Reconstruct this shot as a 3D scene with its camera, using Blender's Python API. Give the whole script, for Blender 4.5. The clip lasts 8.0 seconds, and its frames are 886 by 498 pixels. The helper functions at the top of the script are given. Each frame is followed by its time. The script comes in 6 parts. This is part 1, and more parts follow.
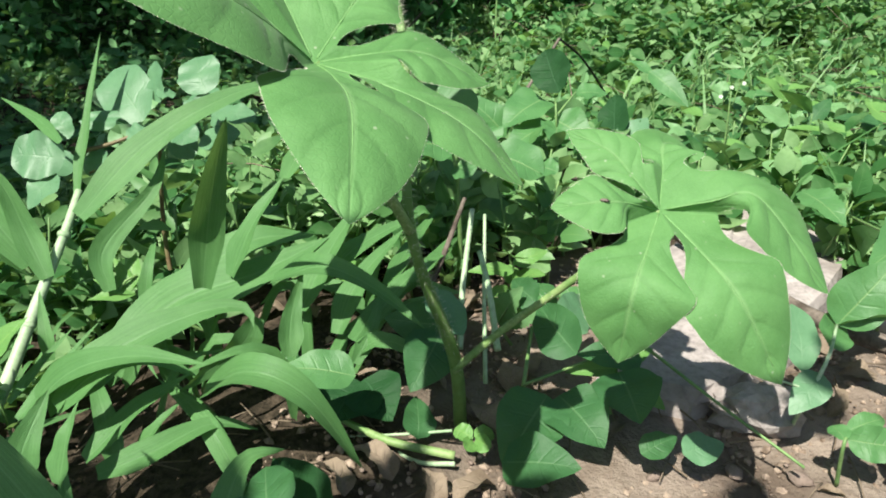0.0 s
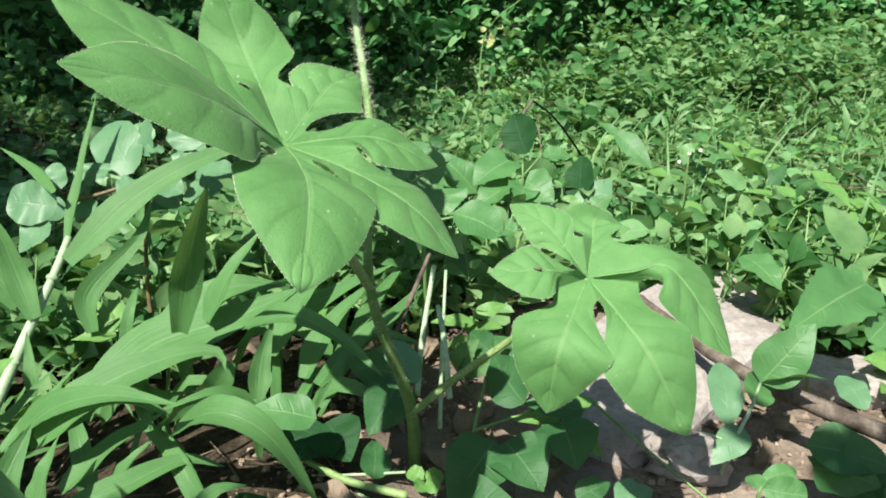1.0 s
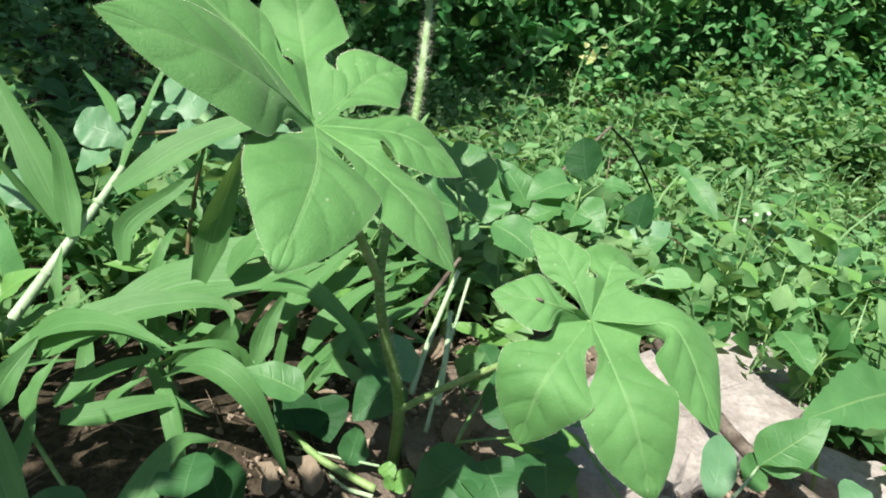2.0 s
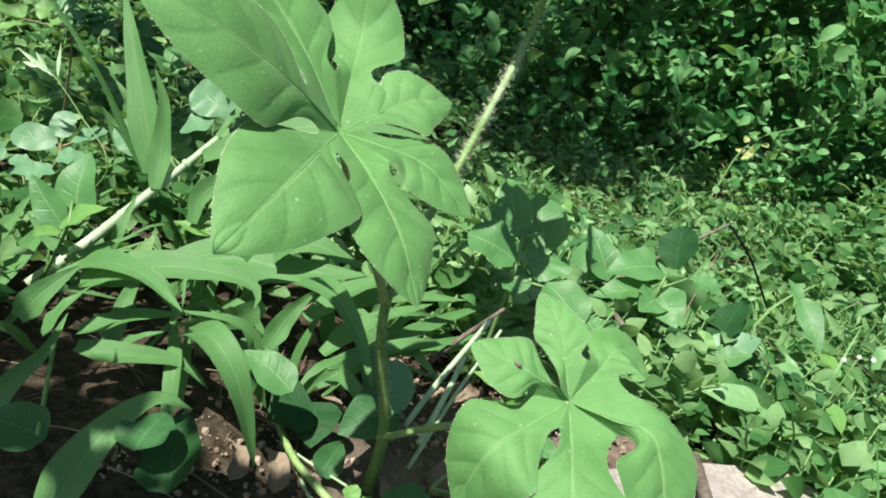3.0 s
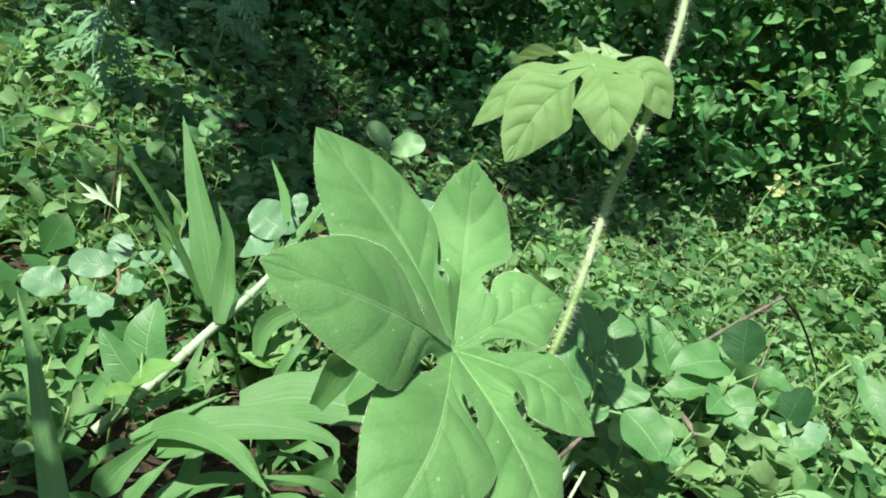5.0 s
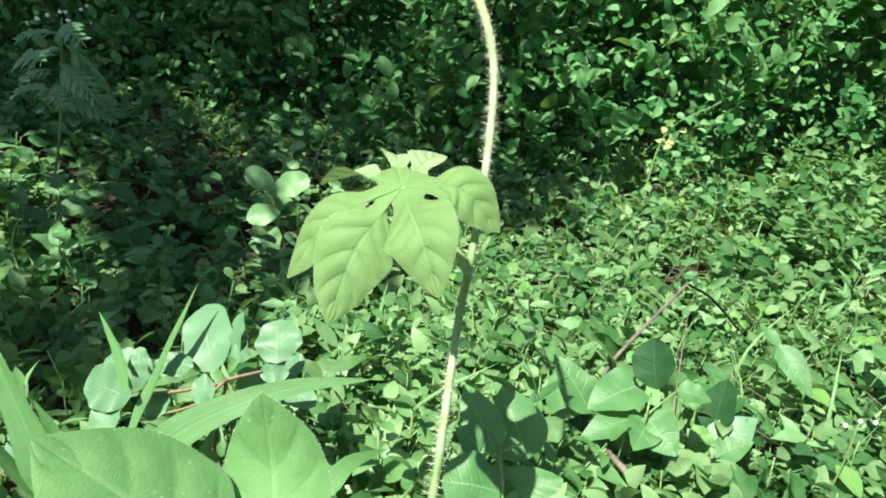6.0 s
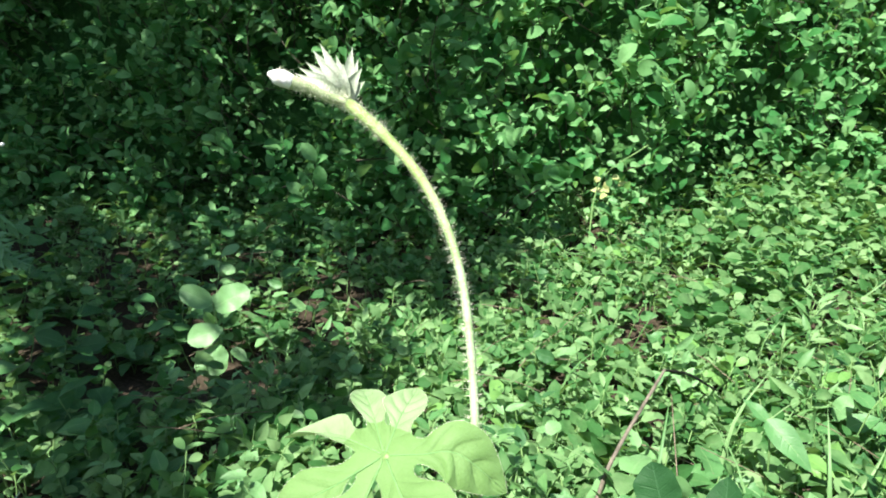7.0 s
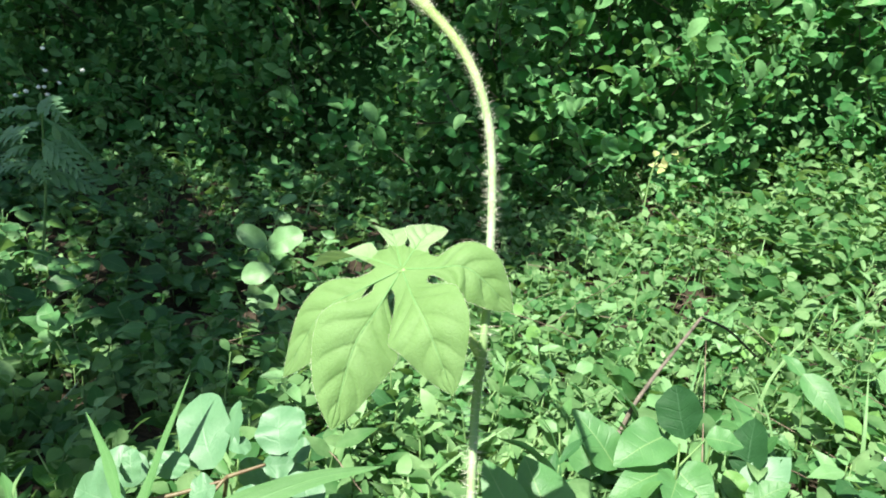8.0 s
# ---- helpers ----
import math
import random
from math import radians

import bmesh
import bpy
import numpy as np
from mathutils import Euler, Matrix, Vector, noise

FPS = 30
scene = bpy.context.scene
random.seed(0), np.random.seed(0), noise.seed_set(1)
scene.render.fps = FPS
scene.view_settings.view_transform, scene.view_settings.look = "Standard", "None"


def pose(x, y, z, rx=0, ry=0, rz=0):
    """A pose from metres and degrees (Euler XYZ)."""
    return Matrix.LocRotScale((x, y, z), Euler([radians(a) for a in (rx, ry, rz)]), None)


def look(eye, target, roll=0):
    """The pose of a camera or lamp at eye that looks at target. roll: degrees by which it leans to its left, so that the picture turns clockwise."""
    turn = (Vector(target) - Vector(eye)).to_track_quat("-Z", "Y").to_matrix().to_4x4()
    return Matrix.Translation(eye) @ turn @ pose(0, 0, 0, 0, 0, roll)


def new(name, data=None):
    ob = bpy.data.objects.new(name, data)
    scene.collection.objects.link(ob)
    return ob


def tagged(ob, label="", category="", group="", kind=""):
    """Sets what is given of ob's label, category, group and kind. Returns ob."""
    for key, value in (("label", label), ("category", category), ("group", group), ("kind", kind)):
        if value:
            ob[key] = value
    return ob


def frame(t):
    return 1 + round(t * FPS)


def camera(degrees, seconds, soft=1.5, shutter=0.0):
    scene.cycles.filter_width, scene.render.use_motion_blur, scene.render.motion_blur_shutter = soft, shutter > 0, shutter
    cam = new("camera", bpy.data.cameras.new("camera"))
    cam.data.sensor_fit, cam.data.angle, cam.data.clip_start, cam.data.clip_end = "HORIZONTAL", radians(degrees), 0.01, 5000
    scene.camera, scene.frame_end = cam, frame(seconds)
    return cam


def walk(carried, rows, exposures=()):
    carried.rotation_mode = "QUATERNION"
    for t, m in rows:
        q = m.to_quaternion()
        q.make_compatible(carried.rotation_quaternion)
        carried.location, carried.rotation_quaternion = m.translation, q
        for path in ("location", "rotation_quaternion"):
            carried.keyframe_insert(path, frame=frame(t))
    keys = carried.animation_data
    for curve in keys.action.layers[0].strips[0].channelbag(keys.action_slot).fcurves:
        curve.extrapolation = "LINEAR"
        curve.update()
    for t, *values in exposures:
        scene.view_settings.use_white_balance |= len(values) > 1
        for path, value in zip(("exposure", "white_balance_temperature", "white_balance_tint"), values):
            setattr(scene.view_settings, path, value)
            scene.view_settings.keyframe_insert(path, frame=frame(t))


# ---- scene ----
cam = camera(63.9, 8.0, soft=1.9)
PATH = [
    (0.0, (0.0510, -0.0678, 0.2891), (-0.0870, 0.7871, -0.1014), 0.18),
    (0.2, (0.0635, -0.0764, 0.3080), (-0.0820, 0.8317, -0.0822), 1.00),
    (0.5, (0.0651, -0.0889, 0.3076), (-0.0658, 0.7848, -0.0418), 0.88),
    (1.0, (0.0723, -0.0994, 0.3143), (-0.0568, 0.8260, -0.0420), 2.34),
    (1.5, (0.0747, -0.1011, 0.3187), (-0.0626, 0.7818, -0.0041), 2.77),
    (2.0, (0.0969, -0.0897, 0.3227), (-0.1179, 0.8134, -0.0491), 12.97),
    (2.2, (0.1088, -0.0760, 0.3213), (-0.1490, 0.7729, -0.0183), 16.34),
    (3.5, (0.1571, -0.0564, 0.3460), (-0.2361, 0.7288, -0.0163), 25.71),
    (4.0, (0.1465, -0.0626, 0.3513), (-0.2833, 0.7118, 0.0078), 24.44),
    (4.2, (0.1297, -0.0619, 0.3570), (-0.2955, 0.7147, 0.0128), 24.78),
    (5.3, (0.0525, -0.0466, 0.4299), (-0.3215, 0.7507, 0.0737), 20.80),
    (5.4, (0.0653, -0.0243, 0.4446), (-0.3015, 0.7654, 0.0647), 19.37),
    (5.5, (0.0619, -0.0115, 0.4465), (-0.3103, 0.7813, 0.0787), 15.43),
    (6.0, (0.0481, 0.0390, 0.4703), (-0.2600, 0.8716, 0.1321), 11.07),
    (6.5, (0.0280, 0.0748, 0.5049), (-0.2494, 0.9279, 0.1923), 7.15),
    (6.7, (0.0116, 0.0831, 0.5222), (-0.2666, 0.9919, 0.2113), 5.96),
    (7.0, (-0.0075, 0.1063, 0.5455), (-0.2698, 1.0270, 0.2566), 3.56),
    (7.5, (0.0101, 0.0924, 0.4938), (-0.2780, 0.9968, 0.1791), 6.78),
    (8.0, (0.0272, 0.0733, 0.4806), (-0.2894, 0.9189, 0.1852), 6.39),
]
walk(cam, [(t, look(eye, target, roll)) for t, eye, target, roll in PATH],
     exposures=[(0.0, 0.97), (4.0, 1.03), (5.5, 1.20), (7.0, 1.57), (8.0, 1.46)])

# ---- light: high sun from behind the camera's left shoulder, clear sky ----
SUN_SLOPE = (0.22, 0.65)
SUN_WAY = Vector((*SUN_SLOPE, -1.0)).normalized()
world = bpy.data.worlds.new("sky")
scene.world = world
world.use_nodes = True
sky = world.node_tree.nodes.new("ShaderNodeTexSky")
sky.sky_type, sky.sun_disc = "NISHITA", False
sky.sun_elevation, sky.sun_rotation = radians(55.5), radians(198.7)
background = world.node_tree.nodes["Background"]
background.inputs["Strength"].default_value = 0.064
world.node_tree.links.new(sky.outputs[0], background.inputs[0])
sun = new("sun", bpy.data.lights.new("sun", "SUN"))
sun.data.energy, sun.data.angle, sun.data.color = 5.0, radians(0.53), (1.0, 0.96, 0.88)
sun.rotation_euler = SUN_WAY.to_track_quat("-Z", "Y").to_euler()


# ---- materials ----
class Nodes:
    """A small wrapper for building node trees."""

    def __init__(self, name):
        self.mat = bpy.data.materials.new(name)
        self.mat.use_nodes = True
        self.tree = self.mat.node_tree
        self.tree.nodes.clear()
        self.out = self.tree.nodes.new("ShaderNodeOutputMaterial")

    def add(self, kind, **inputs):
        node = self.tree.nodes.new(kind)
        for key, value in inputs.items():
            self.put(node, key.replace("_", " "), value)
        return node

    def put(self, node, key, value):
        slot = node.inputs[int(key)] if key.isdigit() else node.inputs[key]
        if isinstance(value, bpy.types.NodeSocket):
            self.tree.links.new(value, slot)
        else:
            slot.default_value = value

    def math(self, op, a, b=0.0, c=0.0, clamp=False):
        node = self.tree.nodes.new("ShaderNodeMath")
        node.operation, node.use_clamp = op, clamp
        for i, value in enumerate((a, b, c)):
            self.put(node, str(i), value)
        return node.outputs[0]

    def step(self, value, low, high, a=0.0, b=1.0):
        node = self.add("ShaderNodeMapRange")
        node.interpolation_type = "SMOOTHSTEP"
        for i, v in enumerate((value, low, high, a, b)):
            self.put(node, str(i), v)
        return node.outputs[0]

    def mix(self, fac, a, b, blend="MIX"):
        node = self.tree.nodes.new("ShaderNodeMix")
        node.data_type, node.blend_type = "RGBA", blend
        for key, value in ((0, fac), (6, a), (7, b)):
            self.put(node, str(key), value)
        return node.outputs[2]

    def noise(self, scale, detail=3.0, rough=0.55, coords=None):
        if coords is None:
            coords = self.add("ShaderNodeTexCoord").outputs["Object"]
        node = self.add("ShaderNodeTexNoise", Vector=coords, Scale=scale, Detail=detail, Roughness=rough)
        return node.outputs["Fac"]

    def island(self):
        return self.add("ShaderNodeNewGeometry").outputs["Random Per Island"]

    def surface(self, shader):
        self.tree.links.new(shader, self.out.inputs[0])
        return self.mat


def rgb(r, g, b):
    return (r, g, b, 1.0)


def leaf_material(name, low, high, vein, veins=7.0, rough=0.45, gloss=0.35, through_light=0.30, relief=0.35, spots=0.0,
                  vein_width=0.05, vein_show=0.6, spread=0.35, size=60.0, side_show=0.30, depth=0.0016, fuzz=0.30, stripes=0.0):
    """A leaf: mottled green with midrib and side veins along its own length, quilted relief, light through the blade."""
    n = Nodes(name)
    uv = n.add("ShaderNodeUVMap").outputs[0]
    parts = n.add("ShaderNodeSeparateXYZ", Vector=uv)
    across = n.math("MULTIPLY", n.math("ABSOLUTE", n.math("SUBTRACT", parts.outputs[0], 0.5)), 2.0)
    along = parts.outputs[1]
    mid = n.step(across, vein_width * 0.4, vein_width, 1.0, 0.0)
    wander = n.math("MULTIPLY", n.math("SUBTRACT", n.noise(55, 2.0), 0.5), 0.5)
    wave = n.math("FRACT", n.math("ADD", wander, n.math("SUBTRACT", n.math("MULTIPLY", along, veins), n.math("MULTIPLY", across, 1.0))))
    tri = n.math("ABSOLUTE", n.math("SUBTRACT", wave, 0.5))
    fade = n.math("MULTIPLY", n.step(along, 0.10, 0.34), n.step(across, 0.45, 0.92, 1.0, 0.0))
    fade = n.math("MULTIPLY", fade, n.step(n.noise(90, 2.0), 0.35, 0.6, 0.25, 1.0))
    side = n.math("MULTIPLY", n.step(tri, 0.40, 0.5), fade)
    grain = n.noise(size, 4.0)
    fine = n.noise(size * 9, 3.0)
    tint = n.math("ADD", n.step(grain, 0.3, 0.7, 0.0, 0.65), n.math("MULTIPLY", n.math("SUBTRACT", n.island(), 0.5), spread), clamp=True)
    green = n.mix(tint, rgb(*low), rgb(*high))
    green = n.mix(n.step(fine, 0.45, 0.75, 0.0, 0.25), green, rgb(*[c * 0.7 for c in low]))
    down = n.noise(size * 45, 3.0, 0.7)
    green = n.mix(n.step(down, 0.35, 0.70, 0.0, fuzz), green, rgb(*[c * 1.45 + 0.01 for c in high]))
    lines = n.math("MAXIMUM", mid, n.math("MULTIPLY", side, side_show))
    green = n.mix(n.math("MULTIPLY", lines, vein_show), green, rgb(*vein))
    if spots:
        pale = n.step(n.noise(size * 4, 2.0, 0.4), 0.70, 0.76, 0.0, spots)
        green = n.mix(pale, green, rgb(0.38, 0.45, 0.27))
    height = n.math("ADD", n.math("MULTIPLY", n.math("MULTIPLY", n.step(tri, 0.36, 0.5), fade), -0.6), n.math("MULTIPLY", n.math("MULTIPLY", mid, fade), -0.6))
    height = n.math("ADD", height, n.math("ADD", n.math("MULTIPLY", fine, 0.5), n.math("MULTIPLY", down, 0.75 * fuzz)))
    if stripes:
        rows = n.add("ShaderNodeMapping", Vector=uv, Scale=(46.0, 1.6, 1.0)).outputs[0]
        streak = n.noise(1.0, 2.0, 0.5, rows)
        green = n.mix(n.step(streak, 0.42, 0.66, 0.0, stripes), green, rgb(*[c * 1.5 for c in high]))
        green = n.mix(n.step(streak, 0.30, 0.46, stripes, 0.0), green, rgb(*[c * 0.6 for c in low]))
        height = n.math("ADD", height, n.math("MULTIPLY", streak, 0.9))
    bump = n.add("ShaderNodeBump", Strength=relief, Distance=depth, Height=height)
    skin = n.add("ShaderNodeBsdfPrincipled", Base_Color=green, Roughness=rough, Normal=bump.outputs[0])
    n.put(skin, "Specular IOR Level", gloss)
    glow = n.add("ShaderNodeBsdfTranslucent", Color=n.mix(0.5, green, rgb(0.22, 0.36, 0.05)), Normal=bump.outputs[0])
    both = n.add("ShaderNodeMixShader", Fac=through_light)
    n.tree.links.new(skin.outputs[0], both.inputs[1])
    n.tree.links.new(glow.outputs[0], both.inputs[2])
    return n.surface(both.outputs[0])


def plain_material(name, low, high, scale=80.0, rough=0.7, gloss=0.3, relief=0.4, depth=0.001, spread=0.3, streak=None):
    """An opaque surface mottled at two scales, with relief."""
    n = Nodes(name)
    coords = n.add("ShaderNodeTexCoord").outputs["Object"]
    if streak:
        coords = n.add("ShaderNodeMapping", Vector=coords, Scale=streak).outputs[0]
    coarse, fine = n.noise(scale, 4.0, 0.6, coords), n.noise(scale * 7, 4.0, 0.65, coords)
    tint = n.math("ADD", n.step(coarse, 0.3, 0.7), n.math("MULTIPLY", n.math("SUBTRACT", n.island(), 0.5), spread), clamp=True)
    colour = n.mix(tint, rgb(*low), rgb(*high))
    colour = n.mix(n.step(fine, 0.4, 0.7, 0.0, 0.45), colour, rgb(*[c * 0.55 for c in low]))
    height = n.math("ADD", coarse, n.math("MULTIPLY", fine, 0.5))
    bump = n.add("ShaderNodeBump", Strength=relief, Distance=depth, Height=height)
    skin = n.add("ShaderNodeBsdfPrincipled", Base_Color=colour, Roughness=rough, Normal=bump.outputs[0])
    n.put(skin, "Specular IOR Level", gloss)
    return n.surface(skin.outputs[0])


def lobed_material(name, low, high, vein, through_light=0.32, relief=0.5, spots=0.0, vein_show=0.35):
    """A downy lobed leaf: pale midribs, sunken side veins that run forward to the margin, a fine net between them."""
    n = Nodes(name)
    parts = n.add("ShaderNodeSeparateXYZ", Vector=n.add("ShaderNodeUVMap").outputs[0])
    across = n.math("MULTIPLY", n.math("ABSOLUTE", n.math("SUBTRACT", parts.outputs[0], 0.5)), 2.0)
    along = parts.outputs[1]
    coords = n.add("ShaderNodeTexCoord").outputs["Object"]
    mid = n.step(across, 0.008, 0.08, 1.0, 0.0)
    wander = n.math("MULTIPLY", n.math("SUBTRACT", n.noise(50, 2.0), 0.5), 0.34)
    wave = n.math("FRACT", n.math("ADD", wander, n.math("SUBTRACT", n.math("MULTIPLY", along, VEINS), n.math("MULTIPLY", across, VEIN_SLANT))))
    gap = n.math("MINIMUM", wave, n.math("SUBTRACT", 1.0, wave))
    fade = n.math("MULTIPLY", n.step(along, 0.16, 0.34), n.step(across, 0.70, 1.0, 1.0, 0.0))
    side = n.math("MULTIPLY", n.step(gap, 0.0, 0.15, 1.0, 0.0), fade)
    cells = n.add("ShaderNodeTexVoronoi", Vector=coords, Scale=420.0)
    cells.feature = "DISTANCE_TO_EDGE"
    net = n.step(cells.outputs["Distance"], 0.0, 0.16, 1.0, 0.0)
    cloud, fine, down = n.noise(38, 4.0, 0.6, coords), n.noise(320, 3.0, 0.6, coords), n.noise(1700, 3.0, 0.7, coords)
    green = n.mix(n.step(cloud, 0.30, 0.70), rgb(*low), rgb(*high))
    green = n.mix(n.step(fine, 0.45, 0.75, 0.0, 0.12), green, rgb(*[c * 0.68 for c in low]))
    green = n.mix(n.step(down, 0.40, 0.72, 0.0, 0.20), green, rgb(*[c * 1.40 + 0.01 for c in high]))
    green = n.mix(n.math("MULTIPLY", net, 0.05), green, rgb(*[c * 0.72 for c in low]))
    green = n.mix(n.math("MULTIPLY", side, 0.14), green, rgb(*[c * 0.62 for c in low]))
    green = n.mix(n.math("MULTIPLY", n.math("MULTIPLY", mid, n.step(along, 0.55, 0.95, 1.0, 0.25)), vein_show), green, rgb(*vein))
    if spots:
        dust = n.add("ShaderNodeTexVoronoi", Vector=coords, Scale=210.0)
        dot = n.math("MULTIPLY", n.step(dust.outputs["Distance"], 0.08, 0.17, 1.0, 0.0), n.step(n.noise(40, 2.0, 0.5, coords), 0.50, 0.60))
        green = n.mix(n.math("MULTIPLY", dot, spots), green, rgb(0.42, 0.48, 0.33))
    height = n.math("ADD", n.math("MULTIPLY", side, -0.30), n.math("ADD", n.math("MULTIPLY", net, -0.10), n.math("MULTIPLY", fine, 0.12)))
    height = n.math("ADD", height, n.math("ADD", n.math("MULTIPLY", mid, -0.5), n.math("MULTIPLY", down, 0.05)))
    bump = n.add("ShaderNodeBump", Strength=relief, Distance=0.0011, Height=height)
    skin = n.add("ShaderNodeBsdfPrincipled", Base_Color=green, Roughness=0.62, Normal=bump.outputs[0])
    n.put(skin, "Specular IOR Level", 0.25)
    n.put(skin, "Sheen Weight", 0.05)
    n.put(skin, "Sheen Roughness", 0.45)
    glow = n.add("ShaderNodeBsdfTranslucent", Color=n.mix(0.5, green, rgb(0.22, 0.36, 0.05)), Normal=bump.outputs[0])
    both = n.add("ShaderNodeMixShader", Fac=through_light)
    n.tree.links.new(skin.outputs[0], both.inputs[1])
    n.tree.links.new(glow.outputs[0], both.inputs[2])
    return n.surface(both.outputs[0])


VEINS, VEIN_SLANT = 6.0, 1.15
VINE = lobed_material("vine_leaf", (0.090, 0.230, 0.068), (0.134, 0.306, 0.100), (0.27, 0.43, 0.20), spots=0.55)
VINE_YOUNG = lobed_material("young_vine_leaf", (0.158, 0.290, 0.092), (0.198, 0.342, 0.124), (0.27, 0.42, 0.19), through_light=0.42, relief=0.7, vein_show=0.3)
WOOLLY = lobed_material("woolly_young_leaf", (0.21, 0.35, 0.145), (0.29, 0.42, 0.215), (0.38, 0.48, 0.29), relief=0.5, vein_show=0.2)
BLADE = leaf_material("grass_blade", (0.068, 0.180, 0.054), (0.102, 0.232, 0.076), (0.15, 0.30, 0.12), veins=0.0, rough=0.5, gloss=0.28,
                      through_light=0.30, relief=0.30, vein_width=0.07, vein_show=0.5, size=40, stripes=0.32)
ROUND = leaf_material("round_leaf", (0.074, 0.180, 0.084), (0.115, 0.240, 0.120), (0.15, 0.28, 0.14), veins=4.0, rough=0.45, gloss=0.4,
                      through_light=0.2, relief=0.25, vein_show=0.25, size=50)
OVATE = leaf_material("ovate_leaf", (0.060, 0.175, 0.056), (0.096, 0.24, 0.078), (0.24, 0.38, 0.15), veins=6.0, rough=0.45, gloss=0.4,
                      relief=0.35, vein_width=0.045, vein_show=0.5, size=45, side_show=0.14)
# green darkened for shade: leaves turned from the sun, leaves under grass
SHADE_DARK = leaf_material("shade_dark_leaf", (0.010, 0.044, 0.013), (0.020, 0.070, 0.022), (0.035, 0.10, 0.04), veins=6.0, rough=0.55, gloss=0.12,
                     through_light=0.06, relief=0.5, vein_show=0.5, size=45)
PALE = leaf_material("pale_round_leaf", (0.13, 0.28, 0.10), (0.18, 0.35, 0.15), (0.24, 0.40, 0.18), veins=5.0, relief=0.3, size=50)
DEEP = leaf_material("deep_green_leaf", (0.030, 0.105, 0.034), (0.050, 0.150, 0.050), (0.13, 0.26, 0.11), veins=6.0, rough=0.5, gloss=0.3,
                     relief=0.35, vein_show=0.45, size=45, side_show=0.14)
FRESH = leaf_material("yellow_green_leaf", (0.105, 0.250, 0.060), (0.155, 0.315, 0.085), (0.24, 0.40, 0.10), veins=5.0, relief=0.3, size=50)
HERB = leaf_material("ground_herb_leaf", (0.050, 0.158, 0.047), (0.285, 0.470, 0.205), (0.17, 0.33, 0.12), fuzz=0.0, veins=5.0, rough=0.55, gloss=0.08,
                     through_light=0.48, relief=0.25, vein_show=0.3, spread=1.0, size=14)
TURF = leaf_material("fine_grass", (0.085, 0.215, 0.065), (0.27, 0.44, 0.19), (0.19, 0.34, 0.12), fuzz=0.0, veins=0.0, rough=0.5, gloss=0.35,
                     through_light=0.3, relief=0.1, vein_show=0.3, spread=1.0, size=12)
SHRUB = leaf_material("shrub_leaf", (0.048, 0.190, 0.055), (0.255, 0.500, 0.205), (0.10, 0.25, 0.07), fuzz=0.0, veins=5.0, rough=0.5, gloss=0.12,
                      through_light=0.45, relief=0.15, vein_show=0.25, spread=1.0, size=8, side_show=0.15)
YELLOWED = leaf_material("yellowed_leaf", (0.30, 0.37, 0.12), (0.46, 0.46, 0.20), (0.40, 0.43, 0.2), veins=4.0, through_light=0.25, size=40)
FEATHER = leaf_material("feathery_leaf", (0.115, 0.245, 0.115), (0.165, 0.325, 0.165), (0.14, 0.26, 0.12), veins=0.0, relief=0.1, size=40)
RIB = plain_material("leaf_midrib", (0.128, 0.275, 0.088), (0.162, 0.325, 0.112), 90, 0.6, 0.25, 0.2, 0.0003)
STEM = plain_material("vine_stem", (0.12, 0.24, 0.06), (0.26, 0.36, 0.14), 60, 0.55, 0.35, 0.3, 0.0006)


def vine_stem_material():
    """Green at the foot, paling to whitish green along its own length, with sun glare and leaf shade put into the
    colour.
    """
    n = Nodes("vine_stem_long")
    along = n.add("ShaderNodeSeparateXYZ", Vector=n.add("ShaderNodeUVMap").outputs[0]).outputs[1]
    blotch, fine = n.noise(70, 3.0), n.noise(500, 3.0)
    low = n.mix(n.step(blotch, 0.35, 0.65), rgb(0.11, 0.22, 0.05), rgb(0.17, 0.30, 0.085))
    # whitish green: the sun's glare on the stem, put into its colour
    high = n.mix(n.step(blotch, 0.35, 0.65), rgb(0.24, 0.36, 0.16), rgb(0.32, 0.43, 0.25))
    colour = n.mix(n.step(n.math("ADD", along, n.math("MULTIPLY", n.math("SUBTRACT", blotch, 0.5), 0.1)), 0.36, 0.50), low, high)
    colour = n.mix(n.step(along, 0.74, 0.90), colour, n.mix(n.step(blotch, 0.35, 0.65), rgb(0.20, 0.31, 0.085), rgb(0.27, 0.37, 0.14)))
    # greener stretch near the node: the young leaf's shade, put into the colour
    node_band = n.math("MULTIPLY", n.step(along, 0.48, 0.53), n.step(along, 0.57, 0.62, 1.0, 0.0))
    colour = n.mix(n.math("MULTIPLY", node_band, 0.8), colour, rgb(0.15, 0.29, 0.07))
    bump = n.add("ShaderNodeBump", Strength=0.3, Distance=0.0006, Height=fine)
    skin = n.add("ShaderNodeBsdfPrincipled", Base_Color=colour, Roughness=0.55, Normal=bump.outputs[0])
    glow = n.add("ShaderNodeBsdfTranslucent", Color=colour)
    both = n.add("ShaderNodeMixShader", Fac=0.22)
    n.tree.links.new(skin.outputs[0], both.inputs[1])
    n.tree.links.new(glow.outputs[0], both.inputs[2])
    return n.surface(both.outputs[0])


